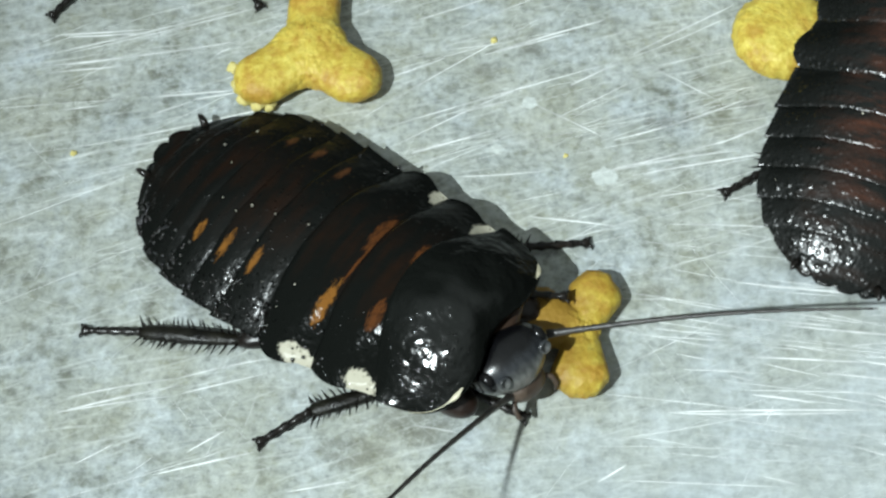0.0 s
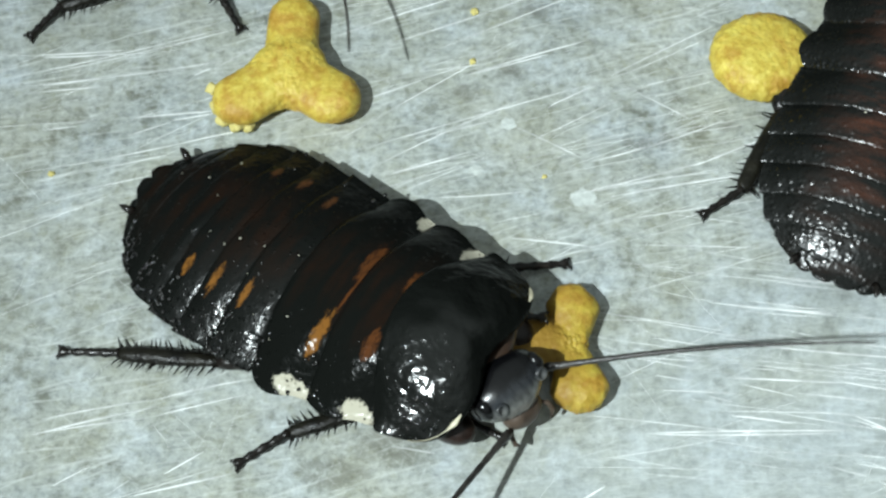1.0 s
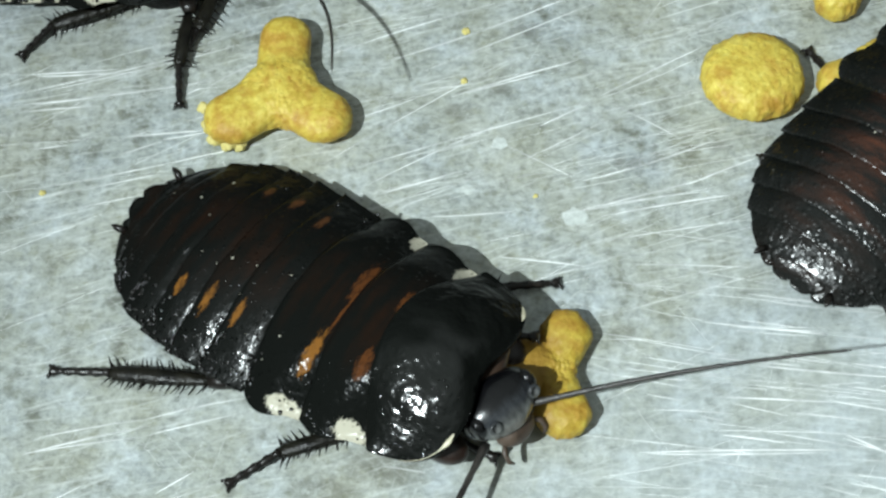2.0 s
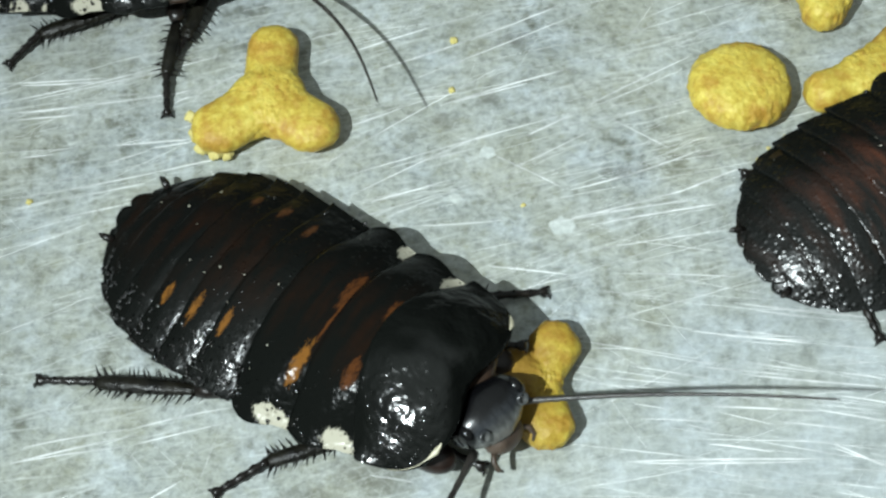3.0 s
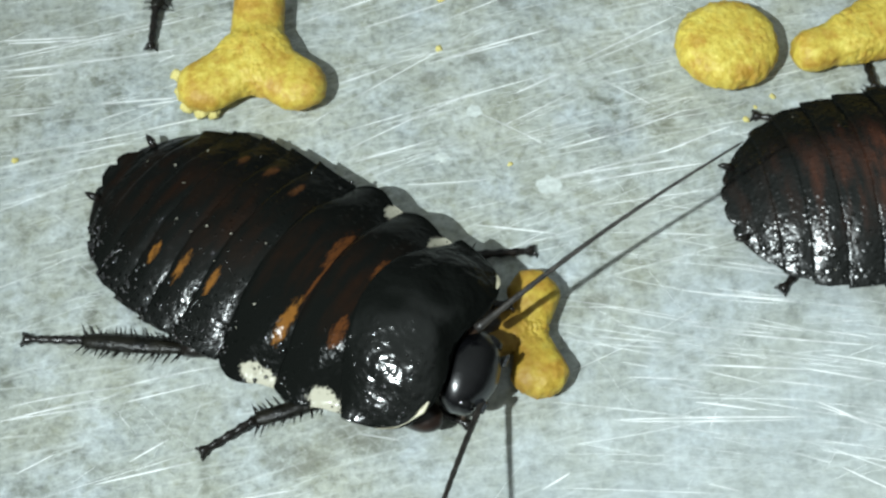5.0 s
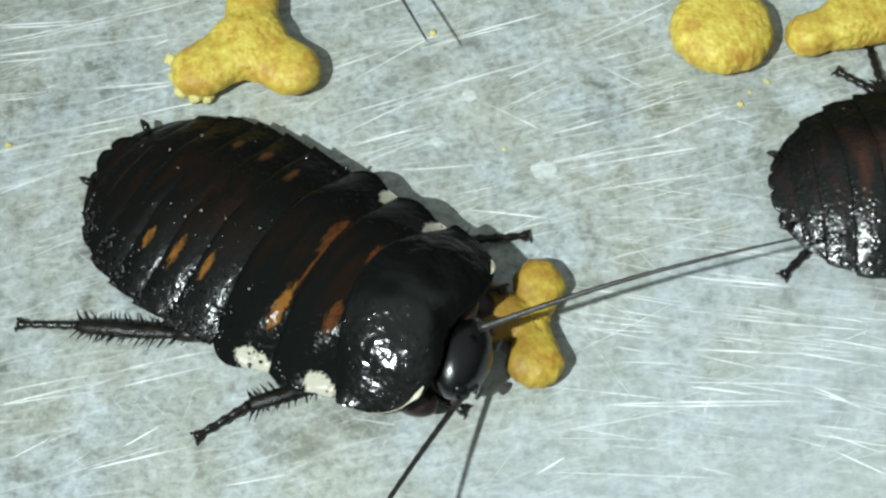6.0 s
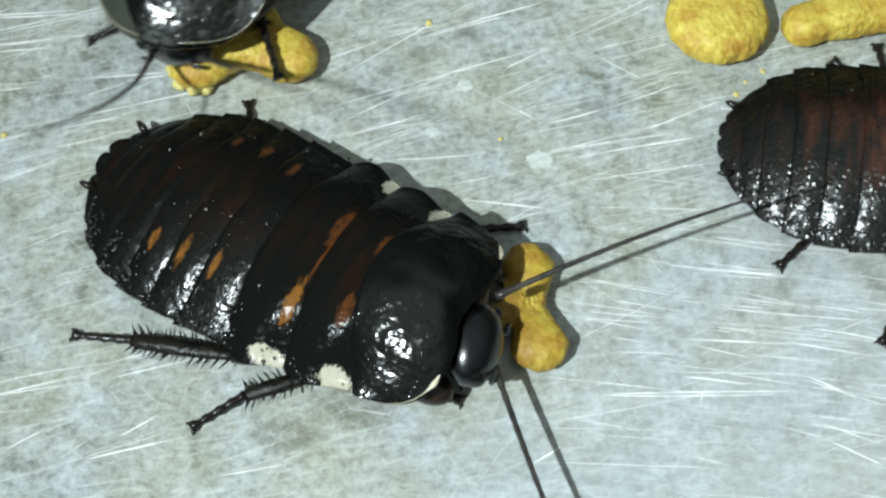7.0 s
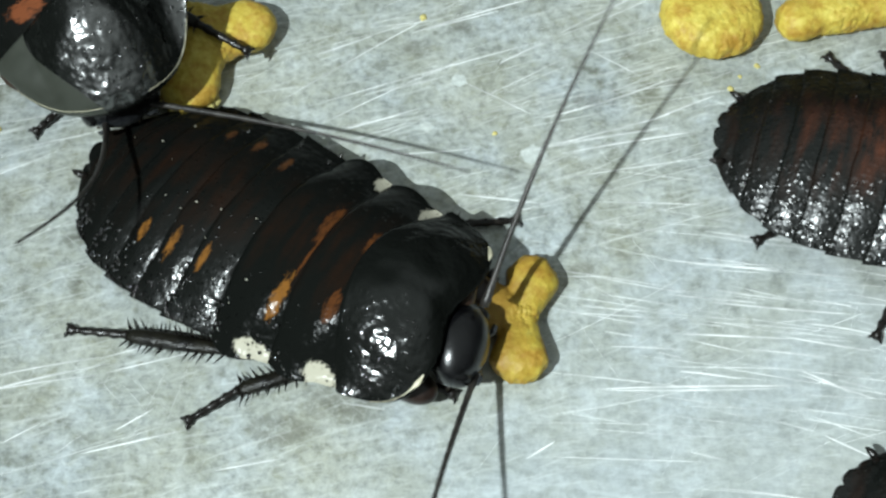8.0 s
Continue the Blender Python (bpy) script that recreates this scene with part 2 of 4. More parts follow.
X0 = 19.5
CREAM, ORANGE, RUST = (0.41, 0.39, 0.31), (0.17, 0.072, 0.015), (0.075, 0.027, 0.009)
BLACK, BROWN, RED = (0.0050, 0.0057, 0.0050), (0.0125, 0.0068, 0.0044), (0.092, 0.028, 0.013)
# orange with the shade of the side turned from the lamp painted in
ORANGE_SHADED = (0.080, 0.034, 0.014)
SHELL = {
    "pronotum": chitin("shell_pronotum", BLACK, BLACK, (), 0.09, 0.45, 0.3, 0.62, 14.0, 0.66, None, 0.5, 0.2, 0.25, (0.06, 0.17)),
    "mesonotum": chitin("shell_mesonotum", BLACK, BROWN, [(29.2 - X0, -4.5, 0.75, 1.5, RUST, 0.5, True), (28.9 - X0, 2.2, 0.55, 1.5, RUST, 0.6, True), (30.9 - X0, 8.9, 1.5, 1.7, CREAM, 0.05, True), (31.2 - X0, -9.4, 2.0, 1.25, CREAM, 0.05, True)], 0.08, 0.6, 0.2, 0.025, 14.0, 0.40, None, 0.7, 0.2),
    "metanotum": chitin("shell_metanotum", BLACK, BROWN, [(24.5 - X0, -5.6, 0.65, 2.6, ORANGE, 0.4, True), (24.4 - X0, 2.3, 0.6, 2.6, RUST, 0.5, True), (24.75 - X0, -1.4, 0.16, 3.0, RUST, 0.4, True), (25.3 - X0, 9.9, 1.5, 1.5, CREAM, 0.05, True), (24.9 - X0, -10.5, 2.3, 1.1, CREAM, 0.05, True)], 0.08, 0.7, 0.2, 0.025, 14.0, 0.40, None, 0.7, 0.2),
    "tergite": chitin("shell_abdomen", BLACK, BROWN, [(16.3 - X0, -6.0, 0.42, 1.4, ORANGE, 0.5, True), (12.9 - X0, -6.1, 0.50, 1.6, ORANGE, 0.5, True), (9.7 - X0, -6.2, 0.40, 1.1, ORANGE, 0.5, True),
                                                              (16.7 - X0, 6.0, 0.5, 1.3, ORANGE_SHADED, 0.6, True), (13.2 - X0, 6.6, 0.55, 1.3, ORANGE_SHADED, 0.6, True), (10.1 - X0, 6.4, 0.45, 0.9, ORANGE_SHADED, 0.6, True)], 0.13, 1.3, 0.3, 0.32, 14.0, 0.46, None, 0.9, 0.4),
}
EDGED = dict(SHELL)
EDGED["mesonotum"] = chitin("shell_rusty", BLACK, BROWN, [(29.2 - X0, 4.6, 1.2, 2.2, (0.16, 0.05, 0.02), 0.3)], 0.14, 0.8)
EDGED["pronotum"] = chitin("shell_pitted", BLACK, BLACK, (), 0.18, 0.9, 0.7, 1.0, 14.0, 0.85, None, 0.40, 0.25, 0.25, (0.10, 0.28))
EDGED["pronotum"].node_tree.nodes["Principled BSDF"].inputs["IOR"].default_value = 2.0
EDGED["tergite"] = chitin("shell_edged", BLACK, BROWN, [(20.6 - X0 - 3.2 * k, 11.0, 1.25, 1.2, CREAM, 0.1) for k in (0, 1, 2, 3, 4)], 0.16, 1.0, 0.15)
DARK_PLATE = chitin("shell_dark", BLACK, RED, (), 0.21, 0.42, 0.8, 0.52, 14.0, 0.45, 0.24, 0.7, 0.3, 0.5, (0.15, 0.40))
DARK_SHELL = {"pronotum": chitin("shell_dark_pronotum", BLACK, BLACK, (), 0.12, 0.9, 0.5),
              "mesonotum": DARK_PLATE, "metanotum": DARK_PLATE, "tergite": DARK_PLATE}
MARGIN = simple("shield_margin_grey", (0.030, 0.033, 0.026), (0.046, 0.050, 0.041), 0.3, 0.30, 0.1, spec=0.3)
UNDER = simple("underside_brown", (0.020, 0.011, 0.007), (0.05, 0.026, 0.014), 0.5, 0.35)
COXA = simple("coxa_brown", (0.007, 0.004, 0.003), (0.022, 0.010, 0.006), 0.5, 0.3)
LIMB = simple("limb_black", (0.004, 0.004, 0.0037), (0.012, 0.009, 0.007), 0.8, 0.22, 0.5, spec=0.35)
FEELER = simple("feeler_brown", (0.011, 0.010, 0.009), (0.042, 0.037, 0.032), 1.2, 0.32, 0.5)
EYE_BLACK = simple("eye_black", (0.003, 0.003, 0.0033), (0.006, 0.006, 0.006), 0.5, 0.10, 0.05, spec=0.35)
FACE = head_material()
MOUTH = simple("mouth_brown", (0.03, 0.02, 0.014), (0.075, 0.05, 0.034), 0.8, 0.4)
RIM_CREAM = simple("rim_cream", (0.36, 0.33, 0.22), (0.62, 0.58, 0.43), 1.6, 0.35)
BEAD = simple("shell_bead", (0.003, 0.0033, 0.003), (0.006, 0.005, 0.004), 0.6, 0.15, 0.05, spec=0.75)
SHIN = simple("shin_brown", (0.003, 0.003, 0.0026), (0.013, 0.012, 0.008), 0.5, 0.26, 0.9, 0.00020, spec=0.22)
CHALK_FLECK = simple("dust_fleck", (0.40, 0.38, 0.30), (0.62, 0.58, 0.48), 3.0, 0.7)
KIBBLE, GNAWED = kibble_material("baked_meal"), kibble_material("gnawed_meal", (0.31, 0.18, 0.028))
CRUMB = simple("crumb_yellow", (0.46, 0.39, 0.12), (0.60, 0.53, 0.21), 2.0, 0.8)
SHEET, SCRATCH = metal_sheet(), scratch_metal()
CHALK = simple("dried_spot", (0.40, 0.43, 0.41), (0.56, 0.60, 0.57), 1.6, 0.85, spec=0.1)


# ---- mesh helpers ----
def part(name, bm, mat, parent, label=""):
    me = bpy.data.meshes.new(name)
    bmesh.ops.recalc_face_normals(bm, faces=bm.faces)
    bm.to_mesh(me)
    bm.free()
    me.materials.append(mat)
    for poly in me.polygons:
        poly.use_smooth = True
    ob = new(name, me)
    ob.parent = parent
    return tagged(ob, label)


def grid_faces(bm, rows, closed=False):
    for a, b in zip(rows, rows[1:]):
        k = len(a)
        for i in range(k if closed else k - 1):
            quad = (a[i], a[(i + 1) % k], b[(i + 1) % k], b[i])
            if len(set(quad)) == 4:
                bm.faces.new(quad)


def tube(bm, points, radii, sides=10, flat=1.0):
    """A tapered tube along points (millimetres), closed at both ends."""
    rows = []
    for i, (p, r) in enumerate(zip(points, radii)):
        p = Vector(p)
        a, b = Vector(points[max(i - 1, 0)]), Vector(points[min(i + 1, len(points) - 1)])
        d = (b - a).normalized()
        side = d.cross(Vector((0, 0, 1)))
        side = side.normalized() if side.length > 1e-4 else Vector((0, 1, 0))
        up = side.cross(d)
        rows.append([bm.verts.new((p + side * math.cos(w) * r + up * math.sin(w) * r * flat) * MM)
                     for w in (math.tau * k / sides for k in range(sides))])
    grid_faces(bm, rows, True)
    bm.faces.new(rows[0][::-1])
    bm.faces.new(rows[-1])


def ellipsoid(bm, centre, radii, rings=14, sides=22, shape=None):
    rows = []
    for i in range(rings + 1):
        w = math.pi * i / rings
        row = []
        for k in range(sides):
            a = math.tau * k / sides
            v = Vector((math.cos(w), math.sin(w) * math.cos(a), math.sin(w) * math.sin(a)))
            v = Vector((v.x * radii[0], v.y * radii[1], v.z * radii[2]))
            if shape:
                v = shape(v)
            row.append(bm.verts.new((Vector(centre) + v) * MM))
        rows.append(row)
    grid_faces(bm, rows, True)
    bmesh.ops.remove_doubles(bm, verts=bm.verts, dist=1e-7)


# ---- structure ----
def sheet():
    bm = bmesh.new()
    xs = [-900, -300, -100, -60, 60, 100, 300, 900]
    rows = [[bm.verts.new((x * MM, y * MM, 0)) for x in xs] for y in xs]
    grid_faces(bm, rows)
    return tagged(part("ground", bm, SHEET, None), "scuffed pale grey metal sheet covered in fine scratches", "metal sheet", kind="structure")


plain = sheet()


# long scores in the sheet: from x, y to x, y
SCORES_NORTH = [(-9.0, 14.1, 10.1, 27.2), (-7.0, 13.2, 19.1, 22.1), (18.5, 21.9, 29.4, 27.3), (3.9, 22.3, 17.7, 27.2), (5.4, 22.8, 12.9, 25.2), (16.2, 8.9, 29.1, 11.0), (17.6, 5.2, 33.3, 7.8), (26.9, 11.7, 34.0, 14.9), (8.3, 3.5, 16.4, 2.5), (1.3, 8.0, 10.1, 8.7), (-3.1, 10.8, 4.6, 13.3), (-5.5, 19.7, 0.2, 22.1), (12.7, 18.7, 17.9, 21.5), (18.6, 22.2, 30.1, 28.8), (1.3, 15.3, 7.0, 17.0), (20.7, 2.7, 32.7, 2.3), (18.3, 8.1, 31.9, 10.7)]
SCORES_WEST = [(-38.3, 22.6, -18.9, 28.5), (-38.6, 24.7, -30.7, 25.3), (-38.2, 21.2, -29.9, 22.6), (-37.0, 11.2, -23.6, 14.3), (-24.7, 14.0, -11.6, 17.4), (-36.9, 10.0, -24.7, 13.0), (-33.5, 8.6, -26.6, 10.4), (-28.9, 17.2, -25.6, 18.2), (-24.9, 17.0, -20.6, 17.9), (-23.1, 22.5, -21.5, 23.4), (-20.9, 23.4, -16.5, 26.3), (-29.2, 15.1, -24.9, 16.8), (-36.1, 12.4, -30.8, 13.9), (-37.5, 15.8, -34.3, 16.3)]
SCORES_EAST = [(20.5, -16.8, 36.9, -16.7), (27.1, -11.2, 38.5, -11.8), (29.3, -10.2, 32.4, -10.5), (37.5, -11.5, 46.1, -13.1), (31.7, -6.7, 39.0, -7.9), (29.9, -4.0, 39.5, -4.6), (38.6, -15.3, 45.4, -17.8), (27.8, -15.0, 33.4, -15.8), (40.3, -21.3, 44.5, -23.5), (39.6, -19.5, 44.8, -21.6), (39.8, -10.2, 46.4, -11.4), (40.6, -7.9, 44.8, -8.5), (13.5, -23.3, 16.1, -21.7), (28.1, -22.8, 31.0, -23.5), (21.8, -12.5, 29.0, -12.9), (34.2, -12.8, 41.4, -13.7), (35.5, -19.7, 39.4, -20.9), (42.1, -15.9, 45.5, -16.9)]
SCORES_SOUTH = [(-34.0, -15.3, -24.2, -13.4), (-24.6, -13.6, -15.2, -11.3), (-33.8, -16.6, -24.0, -15.1), (-24.0, -15.0, -15.6, -12.8), (-32.3, -21.6, -29.1, -19.7), (-25.4, -22.6, -16.7, -20.5), (-22.6, -20.5, -19.3, -18.4), (-2.8, -17.9, 1.2, -18.6), (-13.6, -24.2, -7.7, -23.1)]
SCORES_MORE = [(-3.9, 26.4, 17.3, 35.8), (-9.2, 27.3, 8.5, 34.4), (0.7, 25.4, 20.9, 35.4), (-3.4, 10.5, 4.7, 13.3), (-5.1, 11.3, 8.8, 19.0), (16.6, 8.9, 29.7, 12.8), (13.9, 8.2, 29.6, 11.4), (8.8, 16.6, 15.7, 12.6), (20.0, 21.6, 27.2, 17.0), (10.7, 14.5, 20.2, 19.9), (16.7, 12.2, 30.0, 17.0), (-40.5, 22.4, -20.4, 28.5), (-39.1, 25.0, -30.1, 25.7), (-40.3, 21.1, -20.2, 24.3), (-40.2, 20.2, -31.8, 21.1), (-28.7, 17.3, -21.0, 18.1), (20.2, -16.7, 39.0, -16.5), (26.9, -3.5, 45.2, -5.5), (31.6, -0.5, 44.6, -2.1), (32.9, -1.2, 44.5, -2.6), (27.5, -7.2, 35.8, -8.1), (30.5, -7.9, 44.4, -9.3), (38.9, -15.0, 43.4, -17.3), (-34.7, -16.8, -23.5, -14.0)]


def burr(bm, rng, xa, ya, xb, yb, wd, z):
    """One thin raised score line, tapering out at its ends."""
    a, b = Vector((xa, ya, 0)), Vector((xb, yb, 0))
    n = Vector((-(b - a).y, (b - a).x, 0)).normalized()
    bow = rng.gauss(0, 0.008) * (b - a).length
    rows = []
    for k in range(9):
        f = k / 8
        p = a.lerp(b, f) + n * bow * 4 * f * (1 - f)
        w = wd * (0.15 + 0.85 * math.sin(math.pi * f) ** 0.5) / 2
        rows.append([bm.verts.new((q.x * MM, q.y * MM, h * MM)) for q, h in ((p - n * w, z), (p, z + 0.010), (p + n * w, z))])
    grid_faces(bm, rows)


def long_scores(owner):
    """The long scores that stand out singly."""
    rng = random.Random(4)
    for i, q in enumerate(q for group in (SCORES_NORTH, SCORES_WEST, SCORES_EAST, SCORES_SOUTH, SCORES_MORE) for q in group):
        bm = bmesh.new()
        burr(bm, rng, *q, rng.uniform(0.09, 0.19), 0.014 + 0.00002 * i)
        part("scratch", bm, SCRATCH, owner)


def scratches():
    """A great many fine scratches, as thin raised burrs."""
    rng = random.Random(4)
    lines = []
    for i in range(240):
        x, y = rng.uniform(-60, 70), rng.uniform(-45, 60)
        kind = rng.random()
        if x < 16 and y < -6 and rng.random() < 0.8:
            continue
        if x > 16 and y < 4 and kind < 0.5:
            a, ln, wd = rng.gauss(-8, 5), rng.uniform(2, 12), rng.uniform(0.04, 0.12)
        elif kind < 0.86:
            a, ln, wd = rng.gauss(16, 7), rng.uniform(4, 22), rng.uniform(0.025, 0.06)
        else:
            a, ln, wd = rng.uniform(-70, 70), rng.uniform(1.5, 9), rng.uniform(0.03, 0.06)
        lines.append((x, y, a, ln, wd))
    for i in range(100):
        lines.append((rng.uniform(18, 66), rng.gauss(-8, 9), rng.gauss(-8, 4), rng.uniform(3, 18), rng.uniform(0.03, 0.09)))
    for i in range(120):
        lines.append((rng.uniform(-55, 60), rng.uniform(-2, 45), rng.gauss(18, 5), 10 + 45 * rng.random() ** 2, rng.uniform(0.02, 0.055)))
    for i in range(190):
        lines.append((rng.uniform(-55, 65), rng.uniform(-45, 48), rng.choice((-1, 1)) * rng.uniform(15, 75), rng.uniform(3, 11), rng.uniform(0.014, 0.026)))
    bm = bmesh.new()
    for i, (x, y, a, ln, wd) in enumerate(lines):
        c, s = math.cos(radians(a)) * ln / 2, math.sin(radians(a)) * ln / 2
        burr(bm, rng, x - c, y - s, x + c, y + s, wd, 0.004 + 0.00002 * i)
    return tagged(part("scratches", bm, SCRATCH, None), "bright fine scratches scored across the metal sheet", "scratches", kind="stuff")


long_scores(plain)
scratches()

# ---- cockroaches ----
WIDTH_S = [-1.1, -0.5, 0.3, 1.3, 3.6, 7, 10.5, 14, 20, 25, 30, 34, 36.5, 38, 38.9, 39.4]
WIDTH_W = [3.6, 4.4, 5.4, 6.5, 8.6, 10.4, 11.1, 11.3, 11.2, 10.9, 10.3, 9.8, 8.2, 6.0, 3.4, 0.5]
TOP_S = [0, 3, 8, 15, 22, 30, 35, 38.5, 40]
TOP_Z = [2.1, 3.9, 5.8, 7.2, 8.4, 9.7, 9.7, 8.5, 7.8]


SLIM = [1.0]


def width(s):
    return float(np.interp(s, WIDTH_S, WIDTH_W)) * SLIM[0]


def rim(s):
    """Height of the shell margin: the animal stands with its fore end raised."""
    return 1.3 + 0.125 * s


def dorsal(s, q):
    return rim(s) + (float(np.interp(s, TOP_S, TOP_Z)) - rim(s)) * (1 - min(abs(q), 1) ** 2.4) ** 1.55


SHIELD = dict(rear=29.0, front=39.0, bow=3.3, base=0.45, square=4.9, full=10.35, taper=0.05, crown=5.0, fall=0.55, dip=4.0, notch=1.0, rise=1.5, round=2.4, flange=1.0, cup=0.0)
HOOD = dict(rear=30.6, front=41.8, bow=1.6, base=0.10, square=2.0, full=9.7, taper=0.08, crown=2.9, fall=0.75, dip=1.8, notch=0.0, rise=1.0, round=2.0, flange=0.62, cup=4.4, turn=3.0)


def shield_point(q, v, k):
    """A point of the neck shield: q runs across from -1 to 1, v from its rear edge to its front edge."""
    reach = math.sqrt(max(0.0, 1 - abs(q) ** k["square"]))
    s = k["rear"] + (k["front"] - k["rear"]) * v * (k["base"] + (1 - k["base"]) * reach)
    s += (k["bow"] * q * q - 0.1 * abs(q) ** 5) * (1 - v) - k["notch"] * v ** 4 * math.exp(-(q / 0.28) ** 2)
    w = k["full"] * (1 - k["taper"] * v * v) - 0.7 * (1 - v) ** 5
    inner = min(1.0, abs(q) / k["flange"])
    dome = (1 - inner ** k["round"]) ** k["rise"] * (1 - k["fall"] * v ** k["dip"]) * (0.93 + 0.07 * math.sin(min(1.0, v / 0.42) * math.pi / 2))
    # low swellings and dents of the disc, the same on both sides
    dent = noise.noise(Vector((s * 0.33, abs(q) * 3.1, k["crown"]))) * 0.45 - 0.35 * math.exp(-((abs(q) - 0.30) / 0.11) ** 2 - ((v - 0.55) / 0.12) ** 2)
    z = rim(s) + 0.5 + k["crown"] * dome - 0.4 * v * v + dent * (1 - inner ** 2) * min(1, 4 * v) * 0.55
    z += k["cup"] * (1 - q * q) * (1 - 0.6 * v ** 3)
    z += k.get("turn", 0.0) * max(0.0, (q - 0.68) / 0.32) ** 2
    return Vector((s - X0, q * w, z))


def closed_plate(name, mat, body, label, top, low):
    bm = bmesh.new()
    top = [[bm.verts.new(p * MM) for p in row] for row in top]
    low = [[bm.verts.new(p * MM) for p in row] for row in low]
    grid_faces(bm, top)
    grid_faces(bm, low)
    grid_faces(bm, [top[0], low[0]])
    grid_faces(bm, [top[-1], low[-1]])
    grid_faces(bm, [[r[0] for r in top], [r[0] for r in low]])
    grid_faces(bm, [[r[-1] for r in top], [r[-1] for r in low]])
    return part(name, bm, mat, body, label)


def neck_shield(mat, body, k, label, low=-1.0, high=1.0, name="pronotum"):
    """The part of the shield between two places across it; a seam on the right side runs inwards to the front."""
    nu, nv = 72 if high - low > 1 else 20, 30
    top = []
    for j in range(nv + 1):
        v = j / nv
        a, b = (e + 0.44 * v ** 2.2 if -1.0 < e < 0 else e for e in (low, high))
        top.append([shield_point(a + (b - a) * (0.5 - 0.5 * math.cos(math.pi * i / nu)), v, k) for i in range(nu + 1)])
    under = [[Vector((p.x, p.y * 0.988, p.z - 0.30)) for p in row] for row in top]
    return closed_plate(name, mat, body, label, top, under)


def plate(name, mat, body, rear, front, corner, lift=0.04, flare=0.15, bow=0.0, camber=0.12, lobe=0.0, scallop=0.0):
    """One shell plate from its free rear edge to the front edge that slips under the next one."""
    nu, nv, thick = 56, 14, 0.24
    top, low = [], []
    for j in range(nv + 1):
        v = j / nv
        row_t, row_l = [], []
        for i in range(nu + 1):
            q = -math.cos(math.pi * i / nu)
            s = rear + (front - rear) * v
            w = width(s)
            s -= corner * abs(q) ** 5 * (1 - v)
            s += (bow * q * q + scallop * (1 - abs(math.sin(1.5 * math.pi * q))) ** 2) * (1 - v)
            s += 0.14 * noise.noise(Vector((q * w * 0.5, rear * 3.1, v))) * (1 - v)
            w += flare * (1 - v) ** 3 - 0.3 * v + 0.06 * noise.noise(Vector((s * 1.3, q * 2, rear)))
            w += lobe * (math.sin(math.pi * min(1.0, v * 1.5 + 0.02)) - 0.9 * (1 - v) ** 6)
            z = dorsal(s, q) + lift * (1 - v) - 0.06 * v
            z += camber * math.sin(math.pi * min(1.0, v * 1.15)) * (1 - abs(q) ** 10) * (0.3 + 0.7 * min(1.0, 2 * q * q))
            row_t.append(Vector((s - X0, q * w, z)))
            row_l.append(Vector((s - X0 + 0.05 * (1 - v), q * (w - 0.12), z - thick)))
        top.append(row_t)
        low.append(row_l)
    return closed_plate(name, mat, body, "", top, low)


def broaden(body, by):
    for piece in [body, *body.children]:
        if piece.name.startswith("cercus"):
            continue
        for v in piece.data.vertices:
            v.co.y *= by


def bend_body(body):
    """The animal holds its body in a slight curve."""
    for piece in [body, *body.children]:
        for v in piece.data.vertices:
            s = v.co.x / MM + X0
            v.co.x -= v.co.y * 0.004 * (s - 15)
            v.co.y += (0.002 * (s - 15) ** 2 - 0.25) * MM


def underside(root):
    bm = bmesh.new()
    rows = []
    for s in np.linspace(1.4, 39.0, 40):
        w = width(s) * float(np.interp(s, [1.0, 6.0], [0.70, 0.93]))
        h = float(np.interp(s, [1.0, 3, 20, 34, 39], [1.2, 1.9, 2.1, 2.0, 1.0]))
        rows.append([bm.verts.new(((s - X0) * MM, math.cos(a) * w * MM, (rim(s) - 0.1 + (math.sin(a) * h if math.sin(a) < 0 else math.sin(a) * 1.2)) * MM))
                     for a in (math.tau * k / 28 for k in range(28))])
    grid_faces(bm, rows, True)
    bm.faces.new(rows[0])
    bm.faces.new(rows[-1])
    return part("body", bm, UNDER, root, "dark brown underside")


def coxa(body, side):
    """The stout base of a front leg, showing below the edge of the shield."""
    bm = bmesh.new()
    ellipsoid(bm, (37.0 - X0, side * 5.4, 3.1), (2.6, 1.7, 1.3), 12, 18)
    return part("coxa", bm, COXA, body, "dark reddish-brown base of a front leg")


def cercus(body, side):
    bm = bmesh.new()
    tube(bm, [(0.7 - X0, side * 3.7, 1.9), (0.1 - X0, side * 4.0, 2.1), (-0.35 - X0, side * 4.1, 2.2), (-0.75 - X0, side * 4.15, 2.2)], [0.36, 0.40, 0.30, 0.08], 8)
    return part("cercus", bm, LIMB, body)


